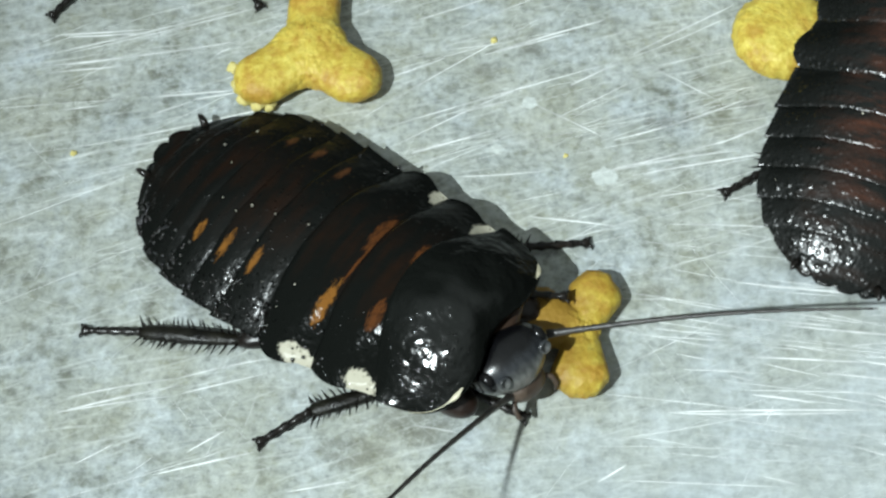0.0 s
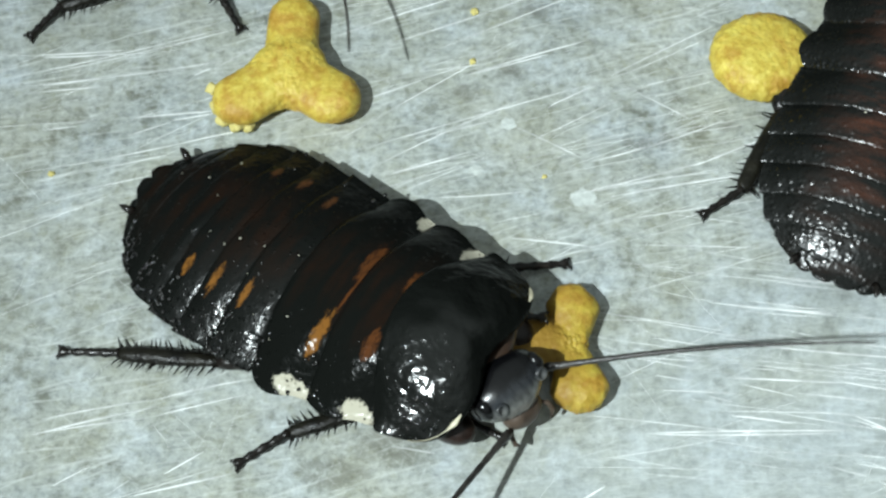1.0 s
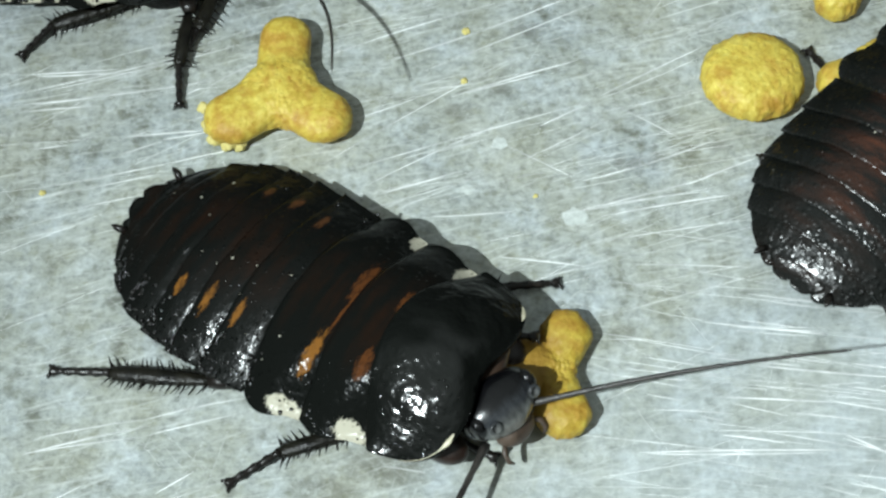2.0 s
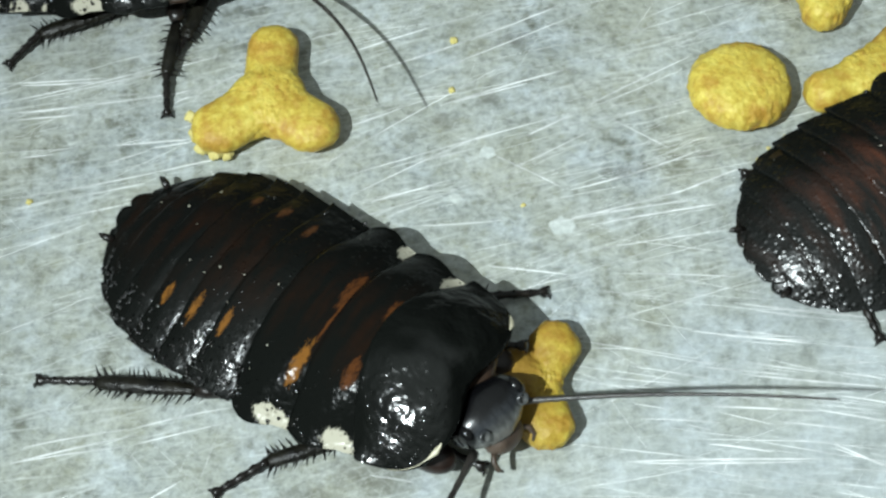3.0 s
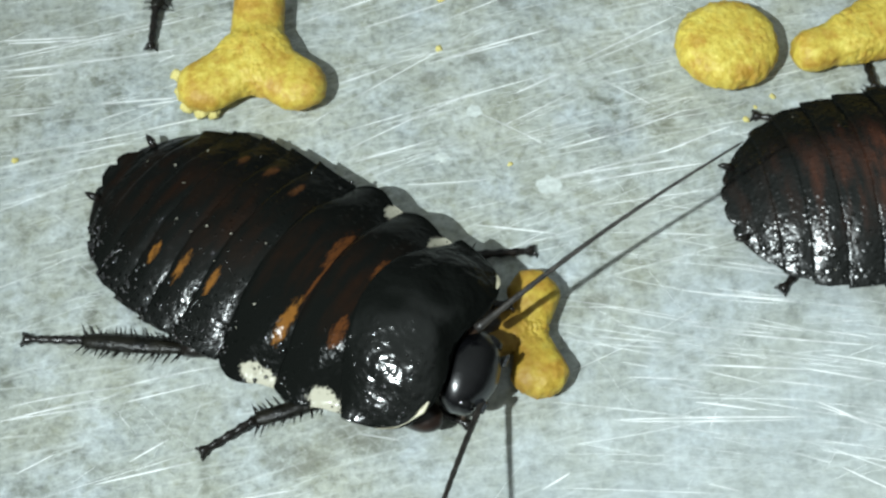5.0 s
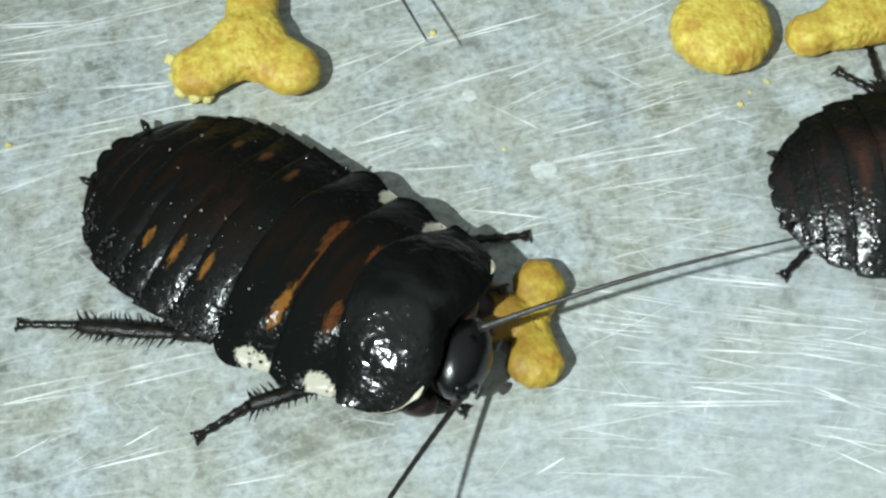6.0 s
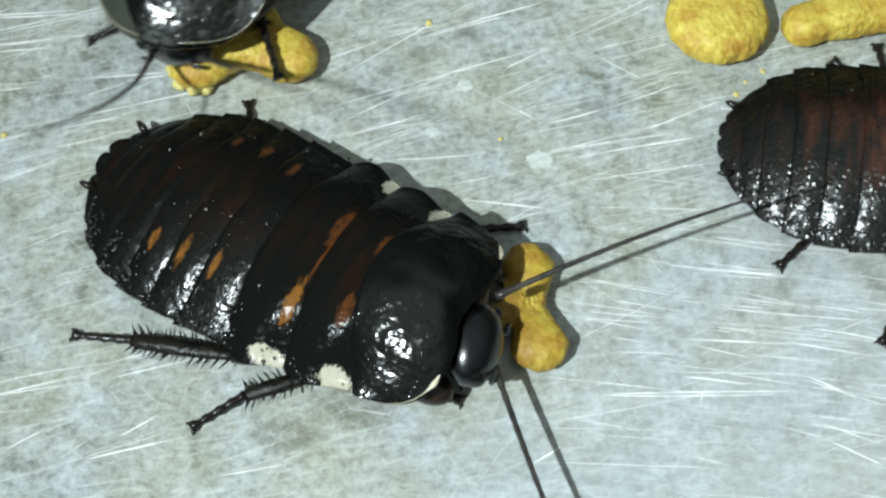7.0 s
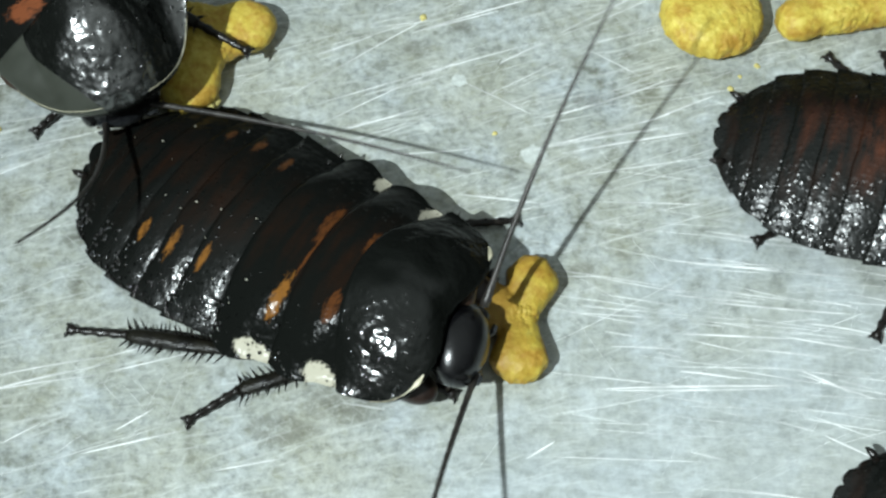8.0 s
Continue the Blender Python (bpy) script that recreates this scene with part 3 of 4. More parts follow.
def granules(body, mat, seed, low, count, size=1.0):
    """Shallow beads on the outer parts of the shell, thickest along the hind margins of the plates."""
    rng = random.Random(seed)
    bm = bmesh.new()
    edges = [1.2, 3.0, 5.7, 8.7, 11.9, 15.3, 19.2]
    for _ in range(count):
        q = (-1 if rng.random() < 0.97 else 1) * (1 - (1 - low) * rng.random() ** 1.2)
        s = rng.choice(edges) + rng.expovariate(1.0) * 0.9 + 0.15 if rng.random() < 0.5 else rng.uniform(0.5, 38)
        w = (width(s) if s < 30 else 10.1) * min(abs(q), 0.985) * math.copysign(1, q)
        z = dorsal(s, q) + 0.24
        if s > 29 or s < 0.3 + 1.8 * q * q:
            continue
        e = 0.15
        slope_x = (dorsal(s + e, q) - dorsal(s - e, q)) / (2 * e)
        slope_y = (dorsal(s, q + 0.02) - dorsal(s, q - 0.02)) / (0.04 * width(s))
        n = Vector((-slope_x, -slope_y, 1)).normalized()
        a = n.orthogonal().normalized()
        b = n.cross(a)
        r, h = rng.uniform(0.13, 0.24) * size, rng.uniform(0.02, 0.07)
        c = Vector((s - X0, w, z)) - n * 0.12
        rows = []
        for rr, hh in ((1.0, 0.06), (0.8, h + 0.12), (0.42, h + 0.155)):
            rows.append([bm.verts.new((c + (a * math.cos(k) + b * math.sin(k)) * r * rr + n * hh) * MM) for k in (math.tau * i / 7 for i in range(7))])
        grid_faces(bm, rows, True)
        bm.faces.new(rows[-1])
    return tagged(part("shell_grain", bm, mat, body), "tiny glossy beads on the shell", kind="stuff")


def shield_beads(body, seed, count):
    """Fine raised dots on the right fore part of the shield."""
    rng = random.Random(seed)
    bm = bmesh.new()
    for i in range(count):
        q, v = (-rng.gauss(0.66, 0.10), rng.gauss(0.55, 0.12)) if i < count * 0.7 else (-rng.uniform(0.1, 0.93), rng.uniform(0.1, 0.9))
        q, v = max(-0.95, min(-0.05, q)), max(0.08, min(0.93, v))
        c = shield_point(q, v, SHIELD)
        n = (shield_point(q, v + 0.02, SHIELD) - c).cross(shield_point(q + 0.02, v, SHIELD) - c).normalized()
        n = n if n.z > 0 else -n
        a = n.orthogonal().normalized()
        b, r = n.cross(a), 0.08 + 0.12 * rng.random() ** 2
        rows = []
        for rr, hh in ((1.0, -0.04), (0.8, 0.04), (0.4, 0.075)):
            rows.append([bm.verts.new((c + (a * math.cos(k) + b * math.sin(k)) * r * rr + n * hh) * MM) for k in (math.tau * i / 7 for i in range(7))])
        grid_faces(bm, rows, True)
        bm.faces.new(rows[-1])
    return tagged(part("shield_grain", bm, BEAD, body), "tiny glossy dots on the shield", kind="stuff")


def dust(body, seed, count):
    """A few pale flecks lying on the shell."""
    rng = random.Random(seed)
    bm = bmesh.new()
    for _ in range(count):
        s, q = rng.uniform(1, 29), rng.uniform(-0.9, 0.9)
        c, r = Vector((s - X0, q * width(s), dorsal(s, q) + 0.36)), 0.05 + 0.10 * rng.random() ** 2
        ring = [bm.verts.new((c + Vector((math.cos(k) * r * rng.uniform(0.6, 1.3), math.sin(k) * r, rng.uniform(-0.08, 0.02)))) * MM) for k in (math.tau * i / 6 for i in range(6))]
        tip = bm.verts.new((c + Vector((0, 0, r * 0.6))) * MM)
        for a, b in zip(ring, ring[1:] + ring[:1]):
            bm.faces.new((a, b, tip))
        bm.faces.new(ring[::-1])
    return tagged(part("dust", bm, CHALK_FLECK, body), "pale dust flecks on the shell", kind="stuff")


def pale_rim(body, side, k):
    """Cream edging along the front corner of the shield, running out in a thin line."""
    bm = bmesh.new()
    pts, radii = [], []
    first, last = ((0.60, 0.97) if side < 0 else (0.66, 0.84)) if k is SHIELD else (0.25, 0.93)
    for i in range(25):
        f = i / 24
        p = shield_point(side * (first + (last - first) * f), 0.965, k)
        pts.append((p.x, p.y, p.z + 0.02))
        swell = (0.27 * math.exp(-((f - 0.22) / 0.15) ** 2) if side < 0 else 0.24 * math.sin(math.pi * f)) if k is SHIELD else 0.0
        radii.append(0.03 + swell)
    tube(bm, pts, radii, 10, 0.35)
    return part("pale_rim", bm, RIM_CREAM, body, "cream edging on the shield")


def head_part(root):
    """An egg-shaped head, black above and behind, its face grey and hazy towards the mouth."""
    def shape(v):
        return Vector((v.x * (1.0 - 0.10 * abs(v.y) / 3.9), v.y * (1.0 - 0.16 * max(0, -v.z) / 3.2) * (1.0 - 0.10 * max(0, v.x) / 3.0), v.z))
    bm = bmesh.new()
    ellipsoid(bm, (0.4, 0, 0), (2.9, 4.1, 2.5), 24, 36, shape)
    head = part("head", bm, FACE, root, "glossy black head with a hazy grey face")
    for side in (1, -1):
        bm = bmesh.new()
        ellipsoid(bm, (0.75, side * 3.15, 0.55), (1.15, 0.80, 1.3), 12, 16)
        part("eye", bm, EYE_BLACK, head)
        bm = bmesh.new()
        rings = [(0.62, 0.0), (0.60, 0.28), (0.42, 0.34), (0.34, 0.10)]
        rows = [[bm.verts.new(((2.2 + h * 0.75) * MM + math.cos(a) * r * 0.6 * MM, (side * 2.45 + math.sin(a) * r) * MM, (1.55 + h * 0.65 - math.cos(a) * r * 0.8) * MM)) for a in (math.tau * n / 16 for n in range(16))] for r, h in rings]
        grid_faces(bm, rows, True)
        bm.faces.new(rows[-1])
        part("antenna_socket", bm, FACE, head)
        bm = bmesh.new()
        tube(bm, [(2.6, side * 1.5, -1.9), (3.4, side * 2.3, -2.2), (4.0, side * 2.4, -2.8), (4.2, side * 2.0, -3.4)], [0.22, 0.26, 0.24, 0.14], 8)
        part("palp", bm, MOUTH, head)
    bm = bmesh.new()
    ellipsoid(bm, (2.4, 0, -1.7), (1.5, 2.1, 1.4), 12, 18)
    part("mouthparts", bm, MOUTH, head, "brown mouthparts")
    return head


def antenna(root, length=33.5, bend=0.5, label="long thin grey-brown feeler"):
    bm = bmesh.new()
    n = 44
    pts, radii = [], []
    for i in range(n + 1):
        f = i / n
        pts.append((-1.2 + (length + 1.2) * f, bend * math.sin(math.pi * f), 0.3 * math.sin(math.pi * f)))
        radii.append((0.30 - 0.20 * f + 0.14 * max(0.0, 1 - f * 12)) * (1.0 + (0.10 if i % 2 else -0.06)) if i < n else 0.03)
    tube(bm, pts, radii, 8)
    return part("antenna", bm, FEELER, root, label)


def thorn_mesh():
    bm = bmesh.new()
    tube(bm, [(0, 0, 0), (0.55, 0, 0.03), (1, 0, 0)], [0.13, 0.09, 0.012], 6)
    me = bpy.data.meshes.new("spine")
    bm.to_mesh(me)
    bm.free()
    me.materials.append(LIMB)
    return me


THORN = thorn_mesh()


def leg(root, name, tarsus=5.5, tibia=8.5, femur=6.5, bend=0.0, knee=0.0, thick=1.0, spines=9, seed=1):
    """A leg whose origin is the claw on the ground; +x runs from the claw to the hip."""
    rng = random.Random(seed)
    ca, sa = math.cos(radians(bend)), math.sin(radians(bend))
    a0, a1 = Vector((tarsus, 0, 1.0)), Vector((tarsus + tibia * ca, tibia * sa, 1.9))
    ck, sk = math.cos(radians(bend + knee)), math.sin(radians(bend + knee))
    a2 = a1 + Vector((femur * ck, femur * sk, 0.5))
    bm = bmesh.new()
    tube(bm, [a1 + (a2 - a1) * f for f in (-0.04, 0.1, 0.4, 0.75, 1)], [0.5 * thick, 0.8 * thick, 1.1 * thick, 1.1 * thick, 0.7 * thick], 12, 0.7)
    limb = part(name, bm, LIMB, root)
    bm = bmesh.new()
    d = (a1 - a0).normalized()
    n = Vector((-d.y, d.x, 0))
    tube(bm, [a0 + (a1 - a0) * f for f in (-0.03, 0.06, 0.35, 0.7, 0.94, 1.03)], [0.32 * thick, 0.58 * thick, 0.66 * thick, 0.58 * thick, 0.42 * thick, 0.28 * thick], 12, 0.7)
    part("tibia", bm, SHIN, limb)
    for i in range(spines + 3):
        for side in (1, -1):
            f = ((i + 0.5 + rng.uniform(-0.3, 0.3)) / (spines + 3)) ** 1.25
            p = a0 + (a1 - a0) * f + n * side * 0.3 * thick
            tip = p + n * side * (0.25 * thick + rng.uniform(0.45, 1.2)) - d * rng.uniform(0.1, 0.9) + Vector((0, 0, rng.uniform(-0.4, 0.6)))
            thorn = new("spine", THORN)
            thorn.parent = limb
            turn = (tip - p).to_track_quat("X", "Z").to_matrix().to_4x4()
            thorn.matrix_basis = Matrix.Translation(p * MM) @ turn @ Matrix.Diagonal(((tip - p).length, 1, 1, 1))
    bm = bmesh.new()
    steps = 12
    tube(bm, [Vector((-0.1, 0, 0.30))] + [Vector((0.3, 0, 0.36)).lerp(a0, i / steps) for i in range(steps + 1)],
         [0.3, 0.60] + [(0.34 + 0.10 * (i / steps)) * (1.22 if i % 3 == 0 else 0.90) for i in range(1, steps + 1)], 8)
    part("tarsus", bm, LIMB, limb)
    for side in (1, -1):
        bm = bmesh.new()
        tube(bm, [(0.25, side * 0.2, 0.4), (-0.15, side * 0.5, 0.42), (-0.2, side * 0.72, 0.08)], [0.20, 0.16, 0.03], 6)
        part("claw", bm, LIMB, limb)
    return limb


TERGITES = ((-1.1, 2.2), (0.8, 4.0), (3.0, 6.6), (5.7, 9.6), (8.7, 12.9), (11.9, 16.2), (15.3, 20.2))


def cockroach(shell, label, group="feeding cockroaches"):
    SLIM[0] = 0.92 if shell is DARK_SHELL else 1.0
    root = tagged(new("cockroach"), label, "cockroach", group)
    body = underside(root)
    ridge = 0.30 if shell is DARK_SHELL else 0.27
    for i, (rear, front) in enumerate(TERGITES):
        plate("tergite", shell["tergite"], body, rear, front, (0.0, 0.0, 0.2, 0.35)[i] if i < 4 else 0.5, flare=0.16 if i > 1 else 0.0, bow=(0.9, 0.6, 0.4, 0.35)[i] if i < 4 else 0.5, camber=ridge, scallop=0.55 if i == 0 else 0.0)
    plate("metanotum", shell["metanotum"], body, 19.2, 27.2, -0.4, lift=0.08, flare=0.0, bow=0.6, camber=0.3, lobe=0.8)
    plate("mesonotum", shell["mesonotum"], body, 24.9, 32.8, -0.4, lift=0.10, flare=0.0, bow=0.7, camber=0.3, lobe=0.5)
    if shell is EDGED:
        neck_shield(shell["pronotum"], body, HOOD, "domed pitted black shield behind the head", -0.66)
        neck_shield(MARGIN, body, HOOD, "smooth grey margin of the shield", -1.0, -0.66, "shield_margin")
    else:
        neck_shield(shell["pronotum"], body, SHIELD, "broad glossy black shield behind the head")
    for side in (1, -1):
        cercus(body, side)
        if shell is not EDGED:
            coxa(body, side)
        pale_rim(body, side, HOOD if shell is EDGED else SHIELD)
    dust(body, 3 if shell is SHELL else 8, 14 if shell is SHELL else 5)
    if shell is SHELL:
        shield_beads(body, 5, 60)
    granules(body, DARK_PLATE if shell is DARK_SHELL else BEAD, 7, 0.40 if shell is DARK_SHELL else 0.66, 120 if shell is DARK_SHELL else 240)
    if shell is SHELL:
        bend_body(body)
    elif shell is DARK_SHELL:
        broaden(body, 1.04)
    return root, body, head_part(root), antenna(root, 27.5 if shell is SHELL else 32.0), antenna(root, 25.0, 2.5) if shell is EDGED else antenna(root, bend=-0.5)


# ---- kibble ----
def kibble(name, lobes, height, seed, label, at, fuse=0.9, rough=0.12, level=6, waist=0.95, mat=KIBBLE):
    """A baked piece: rounded arms from its middle fused together, flattened, with a crumbly skin. lobes: (x, y, radius)."""
    bm = bmesh.new()
    bmesh.ops.create_icosphere(bm, subdivisions=level, radius=1.0)
    dirs = np.array([v.co[:] for v in bm.verts])
    flat = height / (2 * max(r for _, _, r in lobes))

    def field(p):
        q = p / np.array([1, 1, flat])
        total = np.zeros(len(p))
        for x, y, r in lobes:
            a = np.array([x, y, 0.0])
            f = np.clip(q @ a / max(a @ a, 1e-9), 0, 1)
            total += np.exp(-(np.linalg.norm(q - f[:, None] * a, axis=1) - r * (waist + (1 - waist) * f)) / fuse * 2.2)
        return -np.log(total) * fuse / 2.2
    lo, hi = np.zeros(len(dirs)), np.full(len(dirs), 16.0)
    for _ in range(26):
        mid = (lo + hi) / 2
        inside = field(dirs * mid[:, None]) < 0
        lo, hi = np.where(inside, mid, lo), np.where(inside, hi, mid)
    shift = Vector((seed * 7.3, seed * 3.1, seed * 1.7))
    for v, d, r in zip(bm.verts, dirs, lo):
        p = Vector(d * r)
        k = noise.noise(p * 0.45 + shift) * rough * 1.8 + noise.noise(p * 1.5 + shift) * rough * 1.4 + noise.noise(p * 3.2 + shift) * rough * 0.85
        p += Vector(d) * k
        crest = height * 0.54
        p.z = crest * math.sin(min(1.0, p.z / crest) * math.pi / 2) * 0.94 + 0.06 * p.z if p.z > 0 else p.z
        v.co = (p.x * MM, p.y * MM, (max(p.z, -height * 0.46) + height * 0.46) * MM)
    ob = tagged(part(name, bm, mat, None), label, "kibble", "kibble pieces")
    ob.matrix_world = at
    return ob


shared = kibble("kibble", [(0.4, 6.8, 2.65), (-4.4, -3.1, 2.95), (4.5, -3.0, 2.95), (0.1, 0.0, 4.0)], 3.9, 1, "yellow three-lobed piece of dry kibble on the metal", pose(-13.4 * MM, 21.4 * MM, 0), 0.65)
kibble("kibble", [(0.25, 0.1, 5.1), (0.0, 0.0, 5.0)], 4.3, 2, "yellow rounded piece of dry kibble on the metal", pose(34.1 * MM, 23.3 * MM, 0))
kibble("kibble", [(-4.6, -1.8, 2.3), (5.2, 1.0, 3.0), (4.2, 4.4, 2.5)], 4.0, 3, "yellow bent piece of dry kibble on the metal", pose(47.6 * MM, 24.6 * MM, 0))
kibble("kibble", [(-0.6, -2.0, 2.3), (2.6, 5.5, 2.6), (-3.6, 5.4, 2.5)], 4.0, 4, "yellow lobed piece of dry kibble lying apart", pose(44.8 * MM, 35.4 * MM, 0))
meal = kibble("kibble", [(0.5, 3.8, 2.5), (0.3, -3.8, 2.65), (-4.2, 0.6, 3.2)], 3.4, 5, "gnawed yellow lobed kibble held by a feeding cockroach", pose(13.6 * MM, -9.7 * MM, 0), 0.5, 0.14, 6, 0.46, GNAWED)


def crumb(x, y, r, seed, mat, name, label, flat=0.5):
    rng = random.Random(seed)
    bm = bmesh.new()
    bmesh.ops.create_icosphere(bm, subdivisions=3, radius=r * MM)
    for v in bm.verts:
        k = 1 + 0.55 * noise.noise(v.co * (900 / r) * 1.3 + Vector((seed * 3.7, 0, 0)))
        v.co = Vector((v.co.x * k * rng.uniform(0.97, 1.03), v.co.y * k, max(v.co.z * k * flat, -r * 0.35 * flat * MM) + r * 0.35 * flat * MM))
    ob = tagged(part(name, bm, mat, None), label, name, "")
    ob.matrix_world = pose(x * MM, y * MM, 0, 0, 0, seed * 47)
    return ob


def flake(owner, x, y, z, r, seed):
    bm = bmesh.new()
    bmesh.ops.create_icosphere(bm, subdivisions=3, radius=r * MM)
    for v in bm.verts:
        v.co *= 1 + 0.6 * noise.noise(v.co * (1100 / r) + Vector((seed * 3.7, 0, 0)))
        v.co = Vector((v.co.x + x * MM, v.co.y + y * MM, v.co.z * 0.8 + z * MM))
    return part("flake", bm, CRUMB, owner, "loose pale yellow flake at the broken end")


for i, (x, y, z, r) in enumerate([(-7.5, -1.6, 1.6, 0.62), (-6.8, -3.6, 1.3, 0.75), (-6.0, -4.9, 1.1, 0.85), (-4.8, -5.5, 0.9, 0.8), (-3.6, -5.6, 0.8, 0.6), (-6.5, -2.3, 2.4, 0.6)]):
    flake(shared, x, y, z, r, i + 1)
CRUMBS = [(5.5, 30.7, 0.45), (5.2, 24.3, 0.36), (-36.1, 10.7, 0.32), (38.8, 18.5, 0.30), (35.8, 15.7, 0.34), (12.0, 10.4, 0.25), (36.9, 17.2, 0.2)]
for i, (x, y, r) in enumerate(CRUMBS):
    crumb(x, y, r, i + 1, CRUMB, "crumb", "tiny yellow crumb of kibble on the metal", 0.8 if r > 0.6 else 0.5)


def dried_spot(x, y, r, seed):
    """A thin irregular film left by a drop."""
    bm = bmesh.new()
    rings = []
    for f, h in ((1.0, 0.0), (0.8, 0.012), (0.4, 0.015)):
        rings.append([bm.verts.new((math.cos(a) * r * f * k * MM, math.sin(a) * r * f * k * 0.9 * MM, (0.003 + h) * MM))
                      for a in (math.tau * n / 28 for n in range(28))
                      for k in (1 + 0.45 * noise.noise(Vector((math.cos(a) * 3.1, math.sin(a) * 3.1, seed * 2.3))),)])
    grid_faces(bm, rings, True)
    bm.faces.new(rings[-1])
    ob = tagged(part("dried_spot", bm, CHALK, None), "pale dried spot on the metal sheet", "dried spot", "dried spots")
    ob.matrix_world = pose(x * MM, y * MM, 0)
    return ob


for i, (x, y, r) in enumerate([(15.7, 8.0, 1.15), (5.2, 11.2, 0.6), (8.6, 16.6, 0.8)]):
    dried_spot(x, y, r, i + 1)

# ---- the animals and their limbs ----
feeder, feeder_body, feeder_head, feeder_left, feeder_right = cockroach(SHELL, "black cockroach with orange and cream marks gnawing a kibble")
rover, rover_body, rover_head, rover_left, rover_right = cockroach(DARK_SHELL, "glossy black cockroach with reddish-brown back turning beside the kibble")
comer, comer_body, comer_head, comer_left, comer_right = cockroach(EDGED, "glossy black cockroach with cream rim coming to the three-lobed kibble")
edger, edger_body, edger_head, edger_left, edger_right = cockroach(DARK_SHELL, "black cockroach backing in at the edge of the sheet")

BASE = pose(-9.5 * MM, -2.55 * MM, 0, 0, 0, -34.5)
feeder.matrix_world = BASE
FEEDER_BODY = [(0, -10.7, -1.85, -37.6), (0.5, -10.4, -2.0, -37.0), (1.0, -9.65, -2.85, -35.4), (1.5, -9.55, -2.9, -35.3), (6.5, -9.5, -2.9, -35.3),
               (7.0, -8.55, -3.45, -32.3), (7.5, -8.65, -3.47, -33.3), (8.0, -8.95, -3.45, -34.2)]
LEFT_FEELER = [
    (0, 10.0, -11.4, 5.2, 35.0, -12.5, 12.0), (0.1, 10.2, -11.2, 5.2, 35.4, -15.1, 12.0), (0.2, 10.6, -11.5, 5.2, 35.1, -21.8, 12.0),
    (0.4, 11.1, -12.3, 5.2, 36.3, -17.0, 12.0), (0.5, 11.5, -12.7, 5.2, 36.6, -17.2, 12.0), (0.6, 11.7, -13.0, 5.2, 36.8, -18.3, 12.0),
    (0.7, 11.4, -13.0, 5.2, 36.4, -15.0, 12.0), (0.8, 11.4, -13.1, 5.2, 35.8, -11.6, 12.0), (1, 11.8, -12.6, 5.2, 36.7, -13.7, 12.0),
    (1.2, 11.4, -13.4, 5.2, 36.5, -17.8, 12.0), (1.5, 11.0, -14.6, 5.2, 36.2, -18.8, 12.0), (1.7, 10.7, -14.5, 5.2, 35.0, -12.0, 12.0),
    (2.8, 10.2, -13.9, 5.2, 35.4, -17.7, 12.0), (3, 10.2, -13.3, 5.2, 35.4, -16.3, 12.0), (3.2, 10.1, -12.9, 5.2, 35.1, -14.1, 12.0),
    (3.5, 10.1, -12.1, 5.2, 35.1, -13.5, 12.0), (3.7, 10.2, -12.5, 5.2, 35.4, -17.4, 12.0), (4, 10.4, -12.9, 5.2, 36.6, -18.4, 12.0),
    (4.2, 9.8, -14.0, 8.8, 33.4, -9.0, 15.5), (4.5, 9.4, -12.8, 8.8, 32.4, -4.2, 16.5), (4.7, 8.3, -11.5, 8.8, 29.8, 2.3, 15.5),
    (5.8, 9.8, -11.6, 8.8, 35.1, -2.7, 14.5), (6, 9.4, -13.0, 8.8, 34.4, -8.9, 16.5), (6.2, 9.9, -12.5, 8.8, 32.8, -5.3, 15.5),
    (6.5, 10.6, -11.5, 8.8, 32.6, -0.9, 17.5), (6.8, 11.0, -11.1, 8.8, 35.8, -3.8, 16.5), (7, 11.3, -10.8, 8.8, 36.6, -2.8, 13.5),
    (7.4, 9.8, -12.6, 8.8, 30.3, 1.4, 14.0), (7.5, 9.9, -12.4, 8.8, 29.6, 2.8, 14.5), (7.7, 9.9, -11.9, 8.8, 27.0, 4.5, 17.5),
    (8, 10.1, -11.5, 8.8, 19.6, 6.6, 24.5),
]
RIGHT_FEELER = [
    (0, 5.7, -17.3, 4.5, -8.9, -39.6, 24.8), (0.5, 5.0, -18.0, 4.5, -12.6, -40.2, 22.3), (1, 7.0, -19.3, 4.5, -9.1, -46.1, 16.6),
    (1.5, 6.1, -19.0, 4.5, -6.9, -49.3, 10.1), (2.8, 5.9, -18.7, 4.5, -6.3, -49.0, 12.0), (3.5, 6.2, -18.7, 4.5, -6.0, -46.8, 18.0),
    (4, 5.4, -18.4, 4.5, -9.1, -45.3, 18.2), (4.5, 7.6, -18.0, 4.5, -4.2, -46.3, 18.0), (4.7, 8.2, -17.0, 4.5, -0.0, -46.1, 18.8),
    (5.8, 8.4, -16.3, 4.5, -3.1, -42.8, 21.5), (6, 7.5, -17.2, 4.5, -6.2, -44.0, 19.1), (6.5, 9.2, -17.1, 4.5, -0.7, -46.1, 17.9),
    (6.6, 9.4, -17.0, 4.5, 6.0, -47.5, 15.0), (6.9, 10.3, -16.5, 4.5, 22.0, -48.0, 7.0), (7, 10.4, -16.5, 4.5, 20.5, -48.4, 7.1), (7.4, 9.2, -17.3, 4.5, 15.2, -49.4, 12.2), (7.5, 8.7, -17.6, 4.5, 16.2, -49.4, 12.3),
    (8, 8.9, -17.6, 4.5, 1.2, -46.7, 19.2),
]


